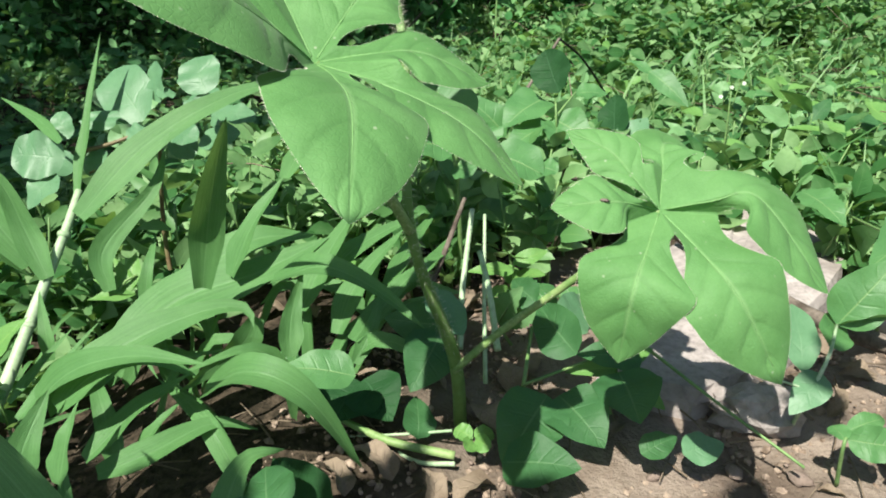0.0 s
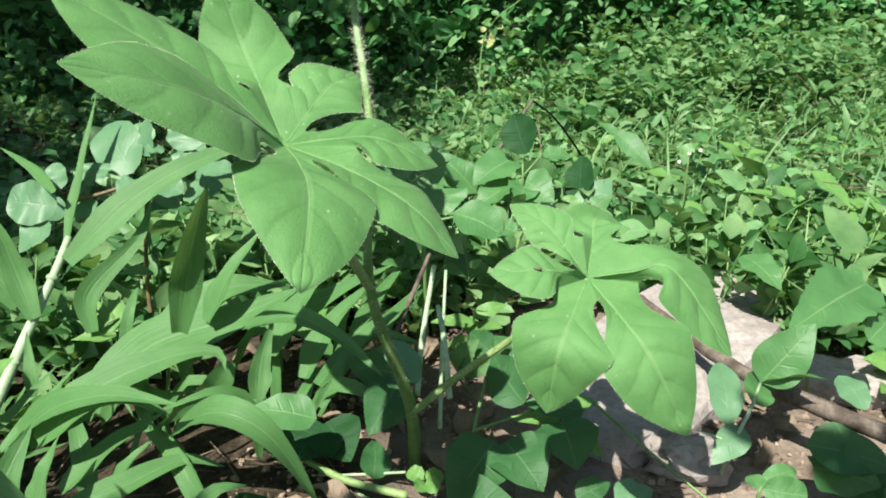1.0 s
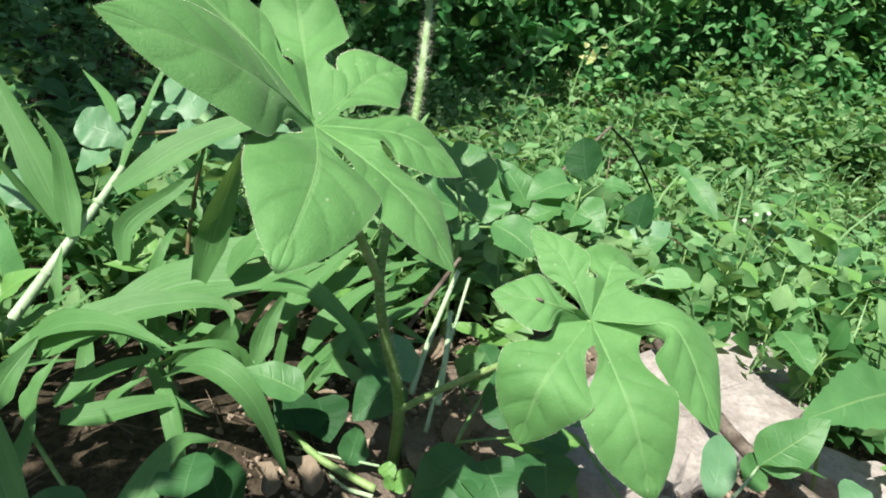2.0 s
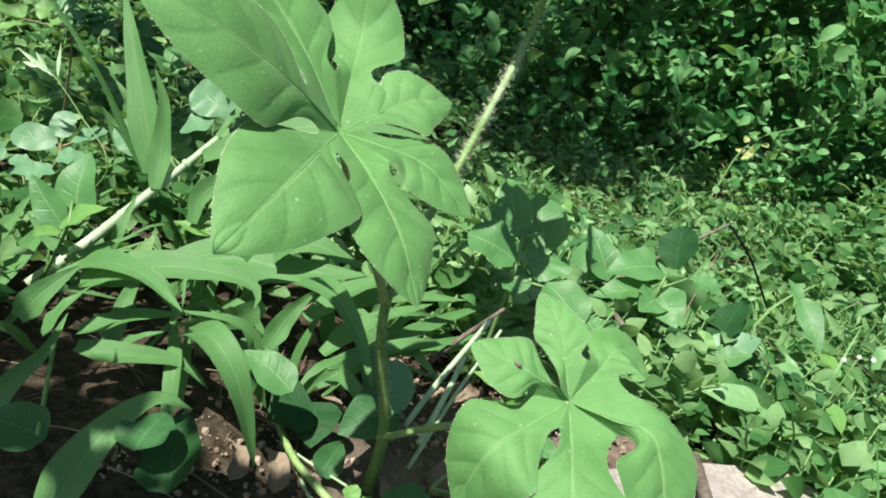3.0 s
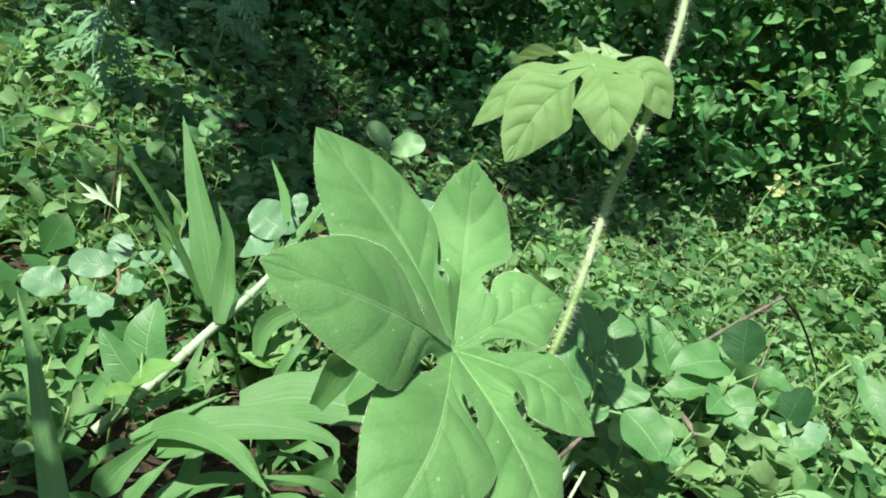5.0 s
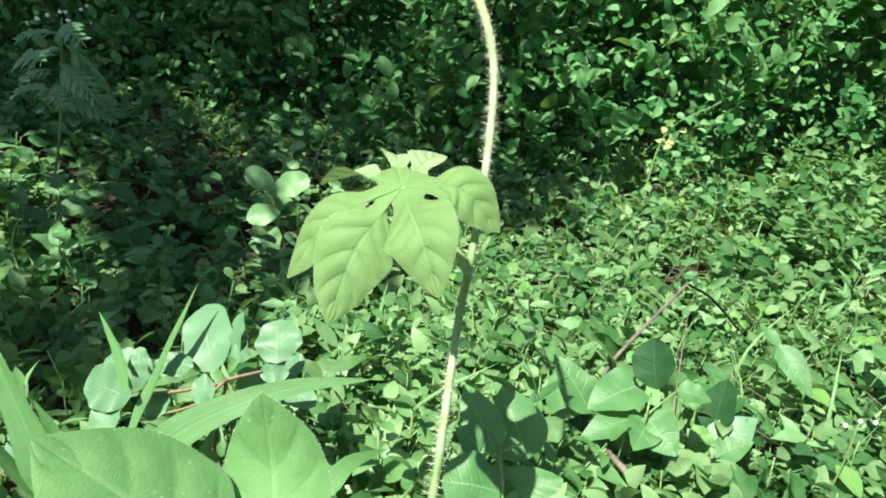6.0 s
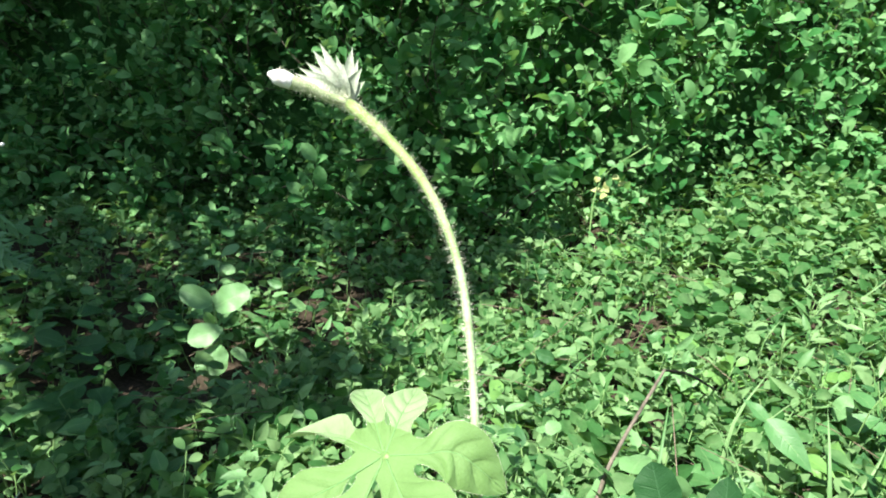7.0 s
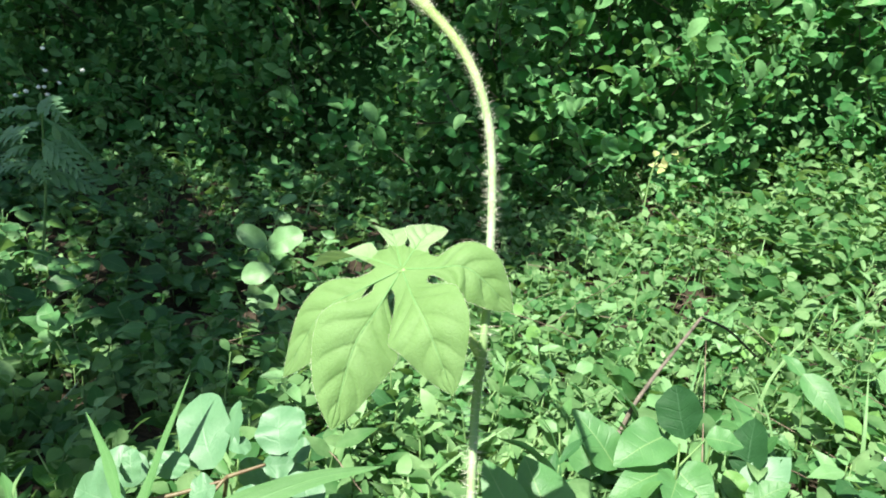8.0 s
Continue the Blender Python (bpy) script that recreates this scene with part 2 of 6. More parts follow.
VINE_STEM = vine_stem_material()
STEM_PALE = plain_material("pale_stem", (0.27, 0.40, 0.22), (0.38, 0.50, 0.31), 50, 0.5, 0.4, 0.25, 0.0005)
STEM_RED = plain_material("reddish_stem", (0.13, 0.085, 0.045), (0.19, 0.17, 0.08), 60, 0.5, 0.4, 0.25, 0.0005)
STEM_GREEN = plain_material("green_stem", (0.11, 0.22, 0.07), (0.18, 0.30, 0.10), 60, 0.55, 0.35, 0.25, 0.0005)
HAIR = plain_material("plant_hair", (0.55, 0.56, 0.42), (0.7, 0.7, 0.55), 90, 0.5, 0.3, 0.0)
BRACT = plain_material("woolly_bract", (0.36, 0.43, 0.31), (0.56, 0.60, 0.50), 120, 0.75, 0.2, 0.5, 0.0008)
BUD = plain_material("woolly_bud", (0.26, 0.34, 0.16), (0.42, 0.48, 0.30), 150, 0.8, 0.2, 0.6, 0.0010)
PETAL = plain_material("white_petal", (0.72, 0.72, 0.68), (0.82, 0.82, 0.80), 90, 0.6, 0.3, 0.3, 0.0006)
BARK = plain_material("twig_bark", (0.065, 0.050, 0.038), (0.185, 0.155, 0.125), 60, 0.85, 0.2, 0.8, 0.0015, streak=(1.0, 1.0, 1.0))
TWIG = plain_material("weathered_twig", (0.085, 0.074, 0.056), (0.20, 0.175, 0.135), 60, 0.85, 0.2, 0.8, 0.0015)
BARK_DARK = plain_material("dark_twig", (0.012, 0.010, 0.010), (0.03, 0.025, 0.022), 60, 0.7, 0.2, 0.5)


def soil_material():
    """Pale sand by the stone, darker leaf mould under the weeds, with crumbs and stains. The dark also carries shade
    under the grass.
    """
    n = Nodes("sandy_soil")
    coords = n.add("ShaderNodeTexCoord").outputs["Object"]
    where = n.add("ShaderNodeSeparateXYZ", Vector=coords)
    coarse, fine, grit = n.noise(14, 5.0, 0.6, coords), n.noise(120, 4.0, 0.7, coords), n.noise(420, 3.0, 0.6, coords)
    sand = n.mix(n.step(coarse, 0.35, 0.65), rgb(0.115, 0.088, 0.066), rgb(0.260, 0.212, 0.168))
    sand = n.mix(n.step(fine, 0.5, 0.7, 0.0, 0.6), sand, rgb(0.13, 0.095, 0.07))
    shaded_mould = n.mix(n.step(fine, 0.35, 0.65), rgb(0.024, 0.020, 0.013), rgb(0.070, 0.054, 0.037))
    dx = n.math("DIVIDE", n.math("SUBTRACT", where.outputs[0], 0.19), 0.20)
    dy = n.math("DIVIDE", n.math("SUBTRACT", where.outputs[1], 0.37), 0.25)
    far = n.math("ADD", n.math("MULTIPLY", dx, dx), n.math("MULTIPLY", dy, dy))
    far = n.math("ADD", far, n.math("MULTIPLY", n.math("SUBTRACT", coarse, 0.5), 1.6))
    # outside the ellipse: darker humus, with the grass's shade put into its colour
    colour = n.mix(n.step(far, 0.7, 1.7), sand, shaded_mould)
    height = n.math("ADD", n.math("MULTIPLY", coarse, 0.8), n.math("ADD", n.math("MULTIPLY", fine, 0.7), n.math("MULTIPLY", grit, 0.3)))
    bump = n.add("ShaderNodeBump", Strength=1.0, Distance=0.005, Height=height)
    skin = n.add("ShaderNodeBsdfPrincipled", Base_Color=colour, Roughness=0.95, Normal=bump.outputs[0])
    n.put(skin, "Specular IOR Level", 0.12)
    return n.surface(skin.outputs[0])


SOIL = soil_material()
MASS = plain_material("deep_foliage", (0.030, 0.100, 0.028), (0.060, 0.165, 0.045), 9, 0.8, 0.15, 1.0, 0.05)
CRUMB = plain_material("soil_crumb", (0.17, 0.125, 0.09), (0.37, 0.29, 0.22), 90, 0.95, 0.15, 0.9, 0.0015, spread=0.8)
SLAB = plain_material("pale_stone", (0.25, 0.22, 0.20), (0.37, 0.335, 0.31), 26, 0.9, 0.2, 1.0, 0.003)
PEBBLE = plain_material("pebble_stone", (0.16, 0.11, 0.085), (0.33, 0.26, 0.21), 70, 0.85, 0.2, 0.7, 0.001, spread=0.9)
DRY = leaf_material("dry_leaf", (0.10, 0.072, 0.048), (0.27, 0.215, 0.155), (0.22, 0.17, 0.12), veins=6.0, rough=0.85, gloss=0.15,
                    through_light=0.1, relief=0.6, spread=0.9, size=40)


# ---- geometry helpers ----
UP = np.array((0.0, 0.0, 1.0))
TO_EYE = np.array((0.06, -0.62, 0.78))


def vec(p):
    return np.array(p, float)


def unit(v):
    return v / max(np.linalg.norm(v), 1e-9)


def ground_height(x, y):
    """The lie of the land: level by the vine, falling away to the far left, rising to the shrubs."""
    dip = 0.085 * np.exp(-((x + 0.98) / 0.36) ** 2 - ((y - 1.36) / 0.36) ** 2)
    return -dip + 0.19 * np.tanh(np.minimum(x + 0.10, 0) / 1.2) - 0.09 * np.clip(y - 0.5, 0, 1.0) + 0.06 * np.clip(y - 1.7, 0, 3.0)


def glide(points, count):
    """Points spaced evenly along a smooth line through the given ones."""
    p = np.array(points, float)
    if len(p) == 2:
        return p[0] + (p[1] - p[0]) * np.linspace(0, 1, count)[:, None]
    q = np.vstack((2 * p[0] - p[1], p, 2 * p[-1] - p[-2]))
    out = []
    for i in range(len(p) - 1):
        a, b, c, d = q[i:i + 4]
        s = np.linspace(0, 1, 24, endpoint=False)[:, None]
        out.append(0.5 * (2 * b + (c - a) * s + (2 * a - 5 * b + 4 * c - d) * s ** 2 + (3 * b - a - 3 * c + d) * s ** 3))
    line = np.vstack(out + [p[-1:]])
    far = np.concatenate(([0], np.cumsum(np.linalg.norm(np.diff(line, axis=0), axis=1))))
    want = np.linspace(0, far[-1], count)
    return np.stack([np.interp(want, far, line[:, k]) for k in range(3)], 1)


SHAPES = {
    "blade": lambda s: np.minimum(1, 0.5 + 2.4 * s) * np.clip((1 - s) / 0.72, 0, 1) ** 0.8,
    "ovate": lambda s: np.sin(np.pi * np.clip(s, 0, 1) ** 0.72) ** 0.80 * (1 - 0.25 * s),
    "ellipse": lambda s: np.sin(np.pi * np.clip(s, 0, 1)) ** 0.62,
    "round": lambda s: np.clip(1 - (2 * np.clip(s, 0, 1) - 1) ** 2, 0, 1) ** 0.5,
    "obovate": lambda s: np.sin(np.pi * np.clip(s, 0, 1) ** 1.25) ** 0.62,
    "heart": lambda s: np.sin(np.pi * np.clip(s * 0.93 + 0.07, 0, 1) ** 0.60) ** 0.75,
    "lance": lambda s: np.sin(np.pi * np.clip(s, 0, 1) ** 0.8) ** 1.2,
}


def ribbon(points, width, normal=TO_EYE, shape="ovate", fold=0.25, wave=0.0, rows=14, across=4, teeth=0.0, twist=0.0, seed=0):
    """A leaf blade along a line: verts, faces and coordinates across and along it."""
    line = glide(points, rows + 1)
    s = np.linspace(0, 1, rows + 1)
    half = SHAPES[shape](s) * width / 2
    tang = np.gradient(line, axis=0)
    tang /= np.linalg.norm(tang, axis=1)[:, None] + 1e-12
    side = np.cross(tang, vec(normal))
    side /= np.linalg.norm(side, axis=1)[:, None] + 1e-12
    top = np.cross(side, tang)
    if twist:
        a = np.radians(twist) * s[:, None]
        side, top = side * np.cos(a) + top * np.sin(a), top * np.cos(a) - side * np.sin(a)
    u = np.linspace(-1, 1, across + 1)
    rng = np.random.RandomState(seed)
    phase, beat = rng.rand() * 6.28, 5 + 4 * rng.rand()
    verts, uvs = [], []
    for i in range(rows + 1):
        h = half[i]
        if teeth and 0 < i < rows:
            h *= 1 + teeth * (1 if i % 2 else -1)
        for k in u:
            lift = abs(k) ** 1.3 * fold * h + wave * width * np.sin(phase + beat * s[i] * 2 + (1.4 if k > 0 else 0)) * k * k * (h * 2 / max(width, 1e-9))
            verts.append(line[i] + side[i] * h * k + top[i] * lift)
            uvs.append((k * 0.5 + 0.5, s[i]))
    w = across + 1
    faces = [(i * w + j, i * w + j + 1, (i + 1) * w + j + 1, (i + 1) * w + j) for i in range(rows) for j in range(across)]
    return np.array(verts), faces, np.array(uvs)


def tube(points, radii, sides=8, rows=24, bumps=0.0, seed=0):
    """A round stem along a line, with closed ends."""
    line = glide(points, rows + 1)
    r = np.interp(np.linspace(0, 1, rows + 1), np.linspace(0, 1, len(radii)), radii)
    rng = np.random.RandomState(seed)
    tang = np.gradient(line, axis=0)
    tang /= np.linalg.norm(tang, axis=1)[:, None] + 1e-12
    ref = vec((0.3, -0.9, 0.31)) if abs(tang[:, 1]).mean() < 0.8 else vec((0.9, 0.1, 0.4))
    a = np.cross(tang, ref)
    a /= np.linalg.norm(a, axis=1)[:, None]
    b = np.cross(tang, a)
    verts, uvs = [], []
    for i in range(rows + 1):
        for k in range(sides):
            t = 2 * np.pi * k / sides
            rr = r[i] * (1 + bumps * (rng.rand() - 0.5))
            verts.append(line[i] + (a[i] * np.cos(t) + b[i] * np.sin(t)) * rr)
            uvs.append((k / sides, i / rows))
    faces = [(i * sides + k, i * sides + (k + 1) % sides, (i + 1) * sides + (k + 1) % sides, (i + 1) * sides + k)
             for i in range(rows) for k in range(sides)]
    faces += [tuple(reversed(range(sides))), tuple(rows * sides + k for k in range(sides))]
    return np.array(verts), faces, np.array(uvs)


def joined(pieces):
    verts, faces, uvs, base = [], [], [], 0
    for v, f, u in pieces:
        verts.append(v), uvs.append(u)
        faces += [tuple(base + i for i in face) for face in f]
        base += len(v)
    return np.vstack(verts), faces, np.vstack(uvs)


def mesh_of(name, shape, material, smooth=True):
    verts, faces, uvs = shape
    mesh = bpy.data.meshes.new(name)
    mesh.from_pydata([tuple(v) for v in verts], [], faces)
    layer = mesh.uv_layers.new(name="UVMap")
    index = np.zeros(len(mesh.loops), int)
    mesh.loops.foreach_get("vertex_index", index)
    layer.data.foreach_set("uv", np.asarray(uvs, float)[index].ravel())
    if smooth:
        mesh.shade_smooth()
    mesh.materials.append(material)
    mesh.update()
    return mesh


def thing(name, base, label, category, group=""):
    ob = new(name)
    ob.empty_display_size = 0.02
    ob.location = tuple(base)
    return tagged(ob, label, category, group)


def part(name, shape, material, parent, label="", smooth=True):
    """One mesh, drawn in world places, as a part of a thing or of a part."""
    ob = new(name, mesh_of(name, shape, material, smooth))
    ob.parent = parent
    if parent.parent is None:
        ob.matrix_parent_inverse = Matrix.Translation(-Vector(parent.location))
    return tagged(ob, label)


def single(name, shape, material, label, category, group="", kind="", smooth=True):
    """A thing of one mesh."""
    return tagged(new(name, mesh_of(name, shape, material, smooth)), label, category, group, kind)


def leaf_between(base, tip, width, normal=TO_EYE, shape="ovate", droop=0.06, fold=0.25, wave=0.03, rows=12, teeth=0.0, seed=0):
    base, tip = vec(base), vec(tip)
    length = np.linalg.norm(tip - base)
    mid = (base + tip) / 2 + unit(vec(normal)) * droop * length
    return ribbon([base, mid, tip], width, normal, shape, fold, wave, rows, 4, teeth, 0.0, seed)


def lobed_leaf(centre, lobes, bays, seed=0, inner=7, outer=44, half=7, quilt=0.0011):
    """A palmate leaf. lobes, in order round the petiole: (tip, belly, width, facing[, droop]), where the midrib runs from the
    centre over the belly to the tip. bays: the foot of the notch after each lobe. Gives faces, their coordinates, the margins and the midribs."""
    centre = vec(centre)
    n = len(lobes)
    rng = np.random.RandomState(seed)
    verts, quads, margins, ribs = [], [], [], []
    for i, lobe in enumerate(lobes):
        tip, belly, width, facing = vec(lobe[0]), vec(lobe[1]), lobe[2], unit(vec(lobe[3]))
        droop = lobe[4] if len(lobe) > 4 else 0.10
        line = glide([centre, centre + (belly - centre) * 0.5 + facing * 0.05 * width, belly, tip], 121)
        tang = np.gradient(line, axis=0)
        tang /= np.linalg.norm(tang, axis=1)[:, None]
        flank = np.cross(tang, facing)
        flank /= np.linalg.norm(flank, axis=1)[:, None]
        top = np.cross(flank, tang)
        feet = [vec(bays[i - 1]), vec(bays[i])]
        length = np.linalg.norm(np.diff(line, axis=0), axis=1).sum()
        start = min(0.42, max(0.10, 0.92 * np.mean([np.linalg.norm(f - centre) for f in feet]) / length))
        if (feet[0] - centre) @ flank[15] > (feet[1] - centre) @ flank[15]:
            feet.reverse()
        phase, ragged = rng.rand() * 6.28, rng.uniform(-1, 1, (2, outer + 1))
        grid, edges = {}, ([], [])
        for j in range(inner + outer + 1):
            out = max(0.0, (j - inner) / outer)
            s = start * j / inner if j <= inner else start + (1 - start) * out
            at = min(120, int(round(s * 120)))
            p = line[at] + (line[min(120, at + 1)] - line[at]) * (s * 120 - at)
            for k in range(-half, half + 1):
                side = 0 if k < 0 else 1
                a = abs(k) / half
                if j <= inner:
                    edge = centre + (feet[side] - centre) * j / inner - p
                else:
                    swell = min(1.0, out / 0.38)
                    swell = swell * swell * (3 - 2 * swell)
                    body = swell
                    if out > 0.38:
                        v = (out - 0.38) / 0.62
                        body = (1 - v ** 2.3) * (1 - 0.30 * v * v * (1 - v) * 2)
                    body *= 1 + 0.005 * ragged[side][j - inner] + 0.03 * math.sin(phase + 13 * out + 2 * side)
                    foot = feet[side] - line[int(start * 120)]
                    edge = foot * max(0.0, 1 - out / 0.30) ** 1.5 + flank[at] * (-1, 1)[side] * body * width / 2
                reach = np.linalg.norm(edge)
                beat = (s * VEINS - a * VEIN_SLANT) % 1.0
                pillow = quilt * (abs(math.sin(math.pi * beat)) ** 0.7 - 0.6) * min(1, 5 * a) * (1 - a ** 3) * min(1, max(0, 4 * (s - 0.12)))
                lift = -droop * a * a * reach * min(1, out * 3) + 0.16 * a * (1 - a) * reach * min(1, out * 4) + pillow * min(1, reach / 0.012)
                lift += 0.010 * length * math.sin(phase + 10 * s + side * 2) * a ** 3 * min(1, out * 2) * (1 - out)
                q = p + edge * a + top[at] * lift
                grid[j, k] = len(verts)
                verts.append(q)
                if abs(k) == half and j > inner:
                    edges[side].append((q, flank[at] * (-1, 1)[side]))
        for j in range(inner + outer):
            for k in range(-half, half):
                quads.append([(grid[jj, kk], (kk / half * 0.5 + 0.5, (start * jj / inner if jj <= inner else start + (1 - start) * (jj - inner) / outer)))
                              for jj, kk in ((j, k), (j, k + 1), (j + 1, k + 1), (j + 1, k))])
        margins += [edges[0], edges[1]]
        ribs.append((line + top * 0.00002)[4:116:8])
    return np.array(verts), quads, margins, ribs


def leaf_mesh(name, verts, quads, material, woolly=(), other=None):
    """A mesh with the seams between the lobes closed and its coordinates kept face by face. The lobes from woolly[0] to woolly[1], of so many, wear the other material."""
    seen, places, index = {}, [], []
    for v in verts:
        key = tuple(np.round(v, 6))
        if key not in seen:
            seen[key] = len(places)
            places.append(tuple(v))
        index.append(seen[key])
    faces, coords, kinds = [], [], []
    for number, quad in enumerate(quads):
        face, uv = [], []
        for corner, place in quad:
            if index[corner] not in face:
                face.append(index[corner]), uv.append(place)
        if len(face) > 2:
            faces.append(face), coords.extend(uv)
            kinds.append(1 if woolly and woolly[0] <= number * woolly[2] // len(quads) <= woolly[1] and quad[0][1][1] > 0.30 else 0)
    mesh = bpy.data.meshes.new(name)
    mesh.from_pydata(places, [], faces)
    mesh.uv_layers.new(name="UVMap").data.foreach_set("uv", np.array(coords).ravel())
    mesh.shade_smooth()
    mesh.materials.append(material)
    if woolly:
        mesh.materials.append(other)
        mesh.polygons.foreach_set("material_index", kinds)
    mesh.update()
    return mesh


def margin_hairs(margins, normal, per_step=8, length=0.0007, seed=0):
    """The short pale hairs that fringe a leaf."""
    rng = np.random.RandomState(seed)
    pieces = []
    for line in margins:
        for (p, out), (q, _) in zip(line[:-1], line[1:]):
            for _ in range(per_step):
                root = p + (q - p) * rng.rand()
                tip = root + (out * rng.uniform(0.6, 1.1) + normal * rng.uniform(-0.3, 0.5) + (q - p) * 60 * rng.uniform(0, 0.5)) * length
                a = unit(q - p) * 0.00005
                pieces.append((np.array([root + a, root - a, root + normal * 0.00007, tip]), [(0, 1, 3), (1, 2, 3), (2, 0, 3)], np.zeros((4, 2))))
    return joined(pieces)


def hairs(line_points, radius, count, length, seed=0, start=0.0, thick=0.00012):
    """Fine hairs that stand out from a stem."""
    rng = np.random.RandomState(seed)
    line = glide(line_points, 200)
    tang = np.gradient(line, axis=0)
    pieces = []
    for _ in range(count):
        i = int((start + (1 - start) * rng.rand()) * 199)
        t = unit(tang[i])
        out = unit(np.cross(t, rng.normal(size=3)))
        root = line[i] + out * radius * 0.9
        tip = root + (out + t * rng.uniform(-0.3, 0.3)) * length * rng.uniform(0.5, 1.2)
        a = unit(np.cross(out, t)) * thick
        b = t * thick
        pieces.append((np.array([root + a, root - a * 0.5 + b, root - a * 0.5 - b, tip]), [(0, 1, 3), (1, 2, 3), (2, 0, 3)],
                       np.zeros((4, 2))))
    return joined(pieces)


def lump(centre, size, rough, seed, detail=3):
    """An uneven stone or clod."""
    bm = bmesh.new()
    bmesh.ops.create_icosphere(bm, subdivisions=detail, radius=1.0)
    for v in bm.verts:
        k = 1 + rough * noise.fractal(v.co * 1.3 + Vector((seed * 7.1, seed * 3.3, seed)), 0.9, 2.0, 4)
        v.co = Vector((v.co.x * size[0] * k, v.co.y * size[1] * k, v.co.z * size[2] * k)) + Vector(centre)
    bm.verts.index_update()
    verts = np.array([v.co[:] for v in bm.verts])
    faces = [tuple(v.index for v in f.verts) for f in bm.faces]
    bm.free()
    return verts, faces, np.zeros((len(verts), 2))


def scatter(proto, places, axes, normals, sizes):
    """Many copies of one small leaf as one mesh."""
    v, f, uv = proto
    axes = axes / (np.linalg.norm(axes, axis=1)[:, None] + 1e-9)
    side = np.cross(axes, normals)
    side /= np.linalg.norm(side, axis=1)[:, None] + 1e-9
    top = np.cross(side, axes)
    n, m = len(places), len(v)
    verts = (places[:, None] + sizes[:, None, None] * (v[None, :, 0:1] * side[:, None] + v[None, :, 1:2] * axes[:, None] + v[None, :, 2:3] * top[:, None])).reshape(-1, 3)
    faces = [tuple(int(i * m + k) for k in face) for i in range(n) for face in f]
    return verts, faces, np.tile(uv, (n, 1))


def small_leaf(shape="ovate", width=0.55, droop=0.08, fold=0.3, rows=4, across=2):
    """A leaf one unit long, along y, for scattering."""
    return ribbon([(0, 0, 0), (0, 0.5, droop), (0, 1, 0)], width, (0, 0, 1), shape, fold, 0.0, rows, across)


# ---- ground ----
def build_ground():
    t = np.linspace(-1, 1, 241)
    xs = np.sign(t) * (np.abs(t) * 1.3 + 38 * np.abs(t) ** 7)
    ys = 0.45 + np.sign(t) * (np.abs(t) * 1.3 + 38 * np.abs(t) ** 7)
    verts, uvs = [], []
    for y in ys:
        for x in xs:
            z = float(ground_height(x, y))
            near = math.exp(-((x - 0.05) ** 2 + (y - 0.4) ** 2) / 1.2)
            z += near * (0.010 * noise.fractal((x * 9, y * 9, 0.3), 0.8, 2.1, 5) + 0.003 * noise.noise((x * 60, y * 60, 2.0)))
            verts.append((x, y, z - 0.006))
            uvs.append((x, y))
    w = len(xs)
    faces = [(i * w + j, i * w + j + 1, (i + 1) * w + j + 1, (i + 1) * w + j) for i in range(w - 1) for j in range(w - 1)]
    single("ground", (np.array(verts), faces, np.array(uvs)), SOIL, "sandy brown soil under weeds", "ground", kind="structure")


build_ground()


# ---- the hairy vine ----
NODE, FORK, CENTRE_A, CENTRE_B, CENTRE_C = (0.0, 0.291, 0.045), (-0.019, 0.262, 0.147), (-0.042, 0.198, 0.242), (0.100, 0.245, 0.173), (-0.104, 0.370, 0.362)
STEM_LINE = [(0.003, 0.306, -0.015), (0.0, 0.291, 0.055), FORK, (-0.028, 0.296, 0.231), (-0.058, 0.372, 0.293), (-0.0592, 0.374, 0.3326), (-0.0695, 0.4005, 0.3642),
             (-0.081, 0.4272, 0.3937), (-0.095, 0.454, 0.4206), (-0.1141, 0.4799, 0.4443), (-0.139, 0.5039, 0.4647), (-0.1693, 0.5255, 0.4822), (-0.2032, 0.5448, 0.4983)]


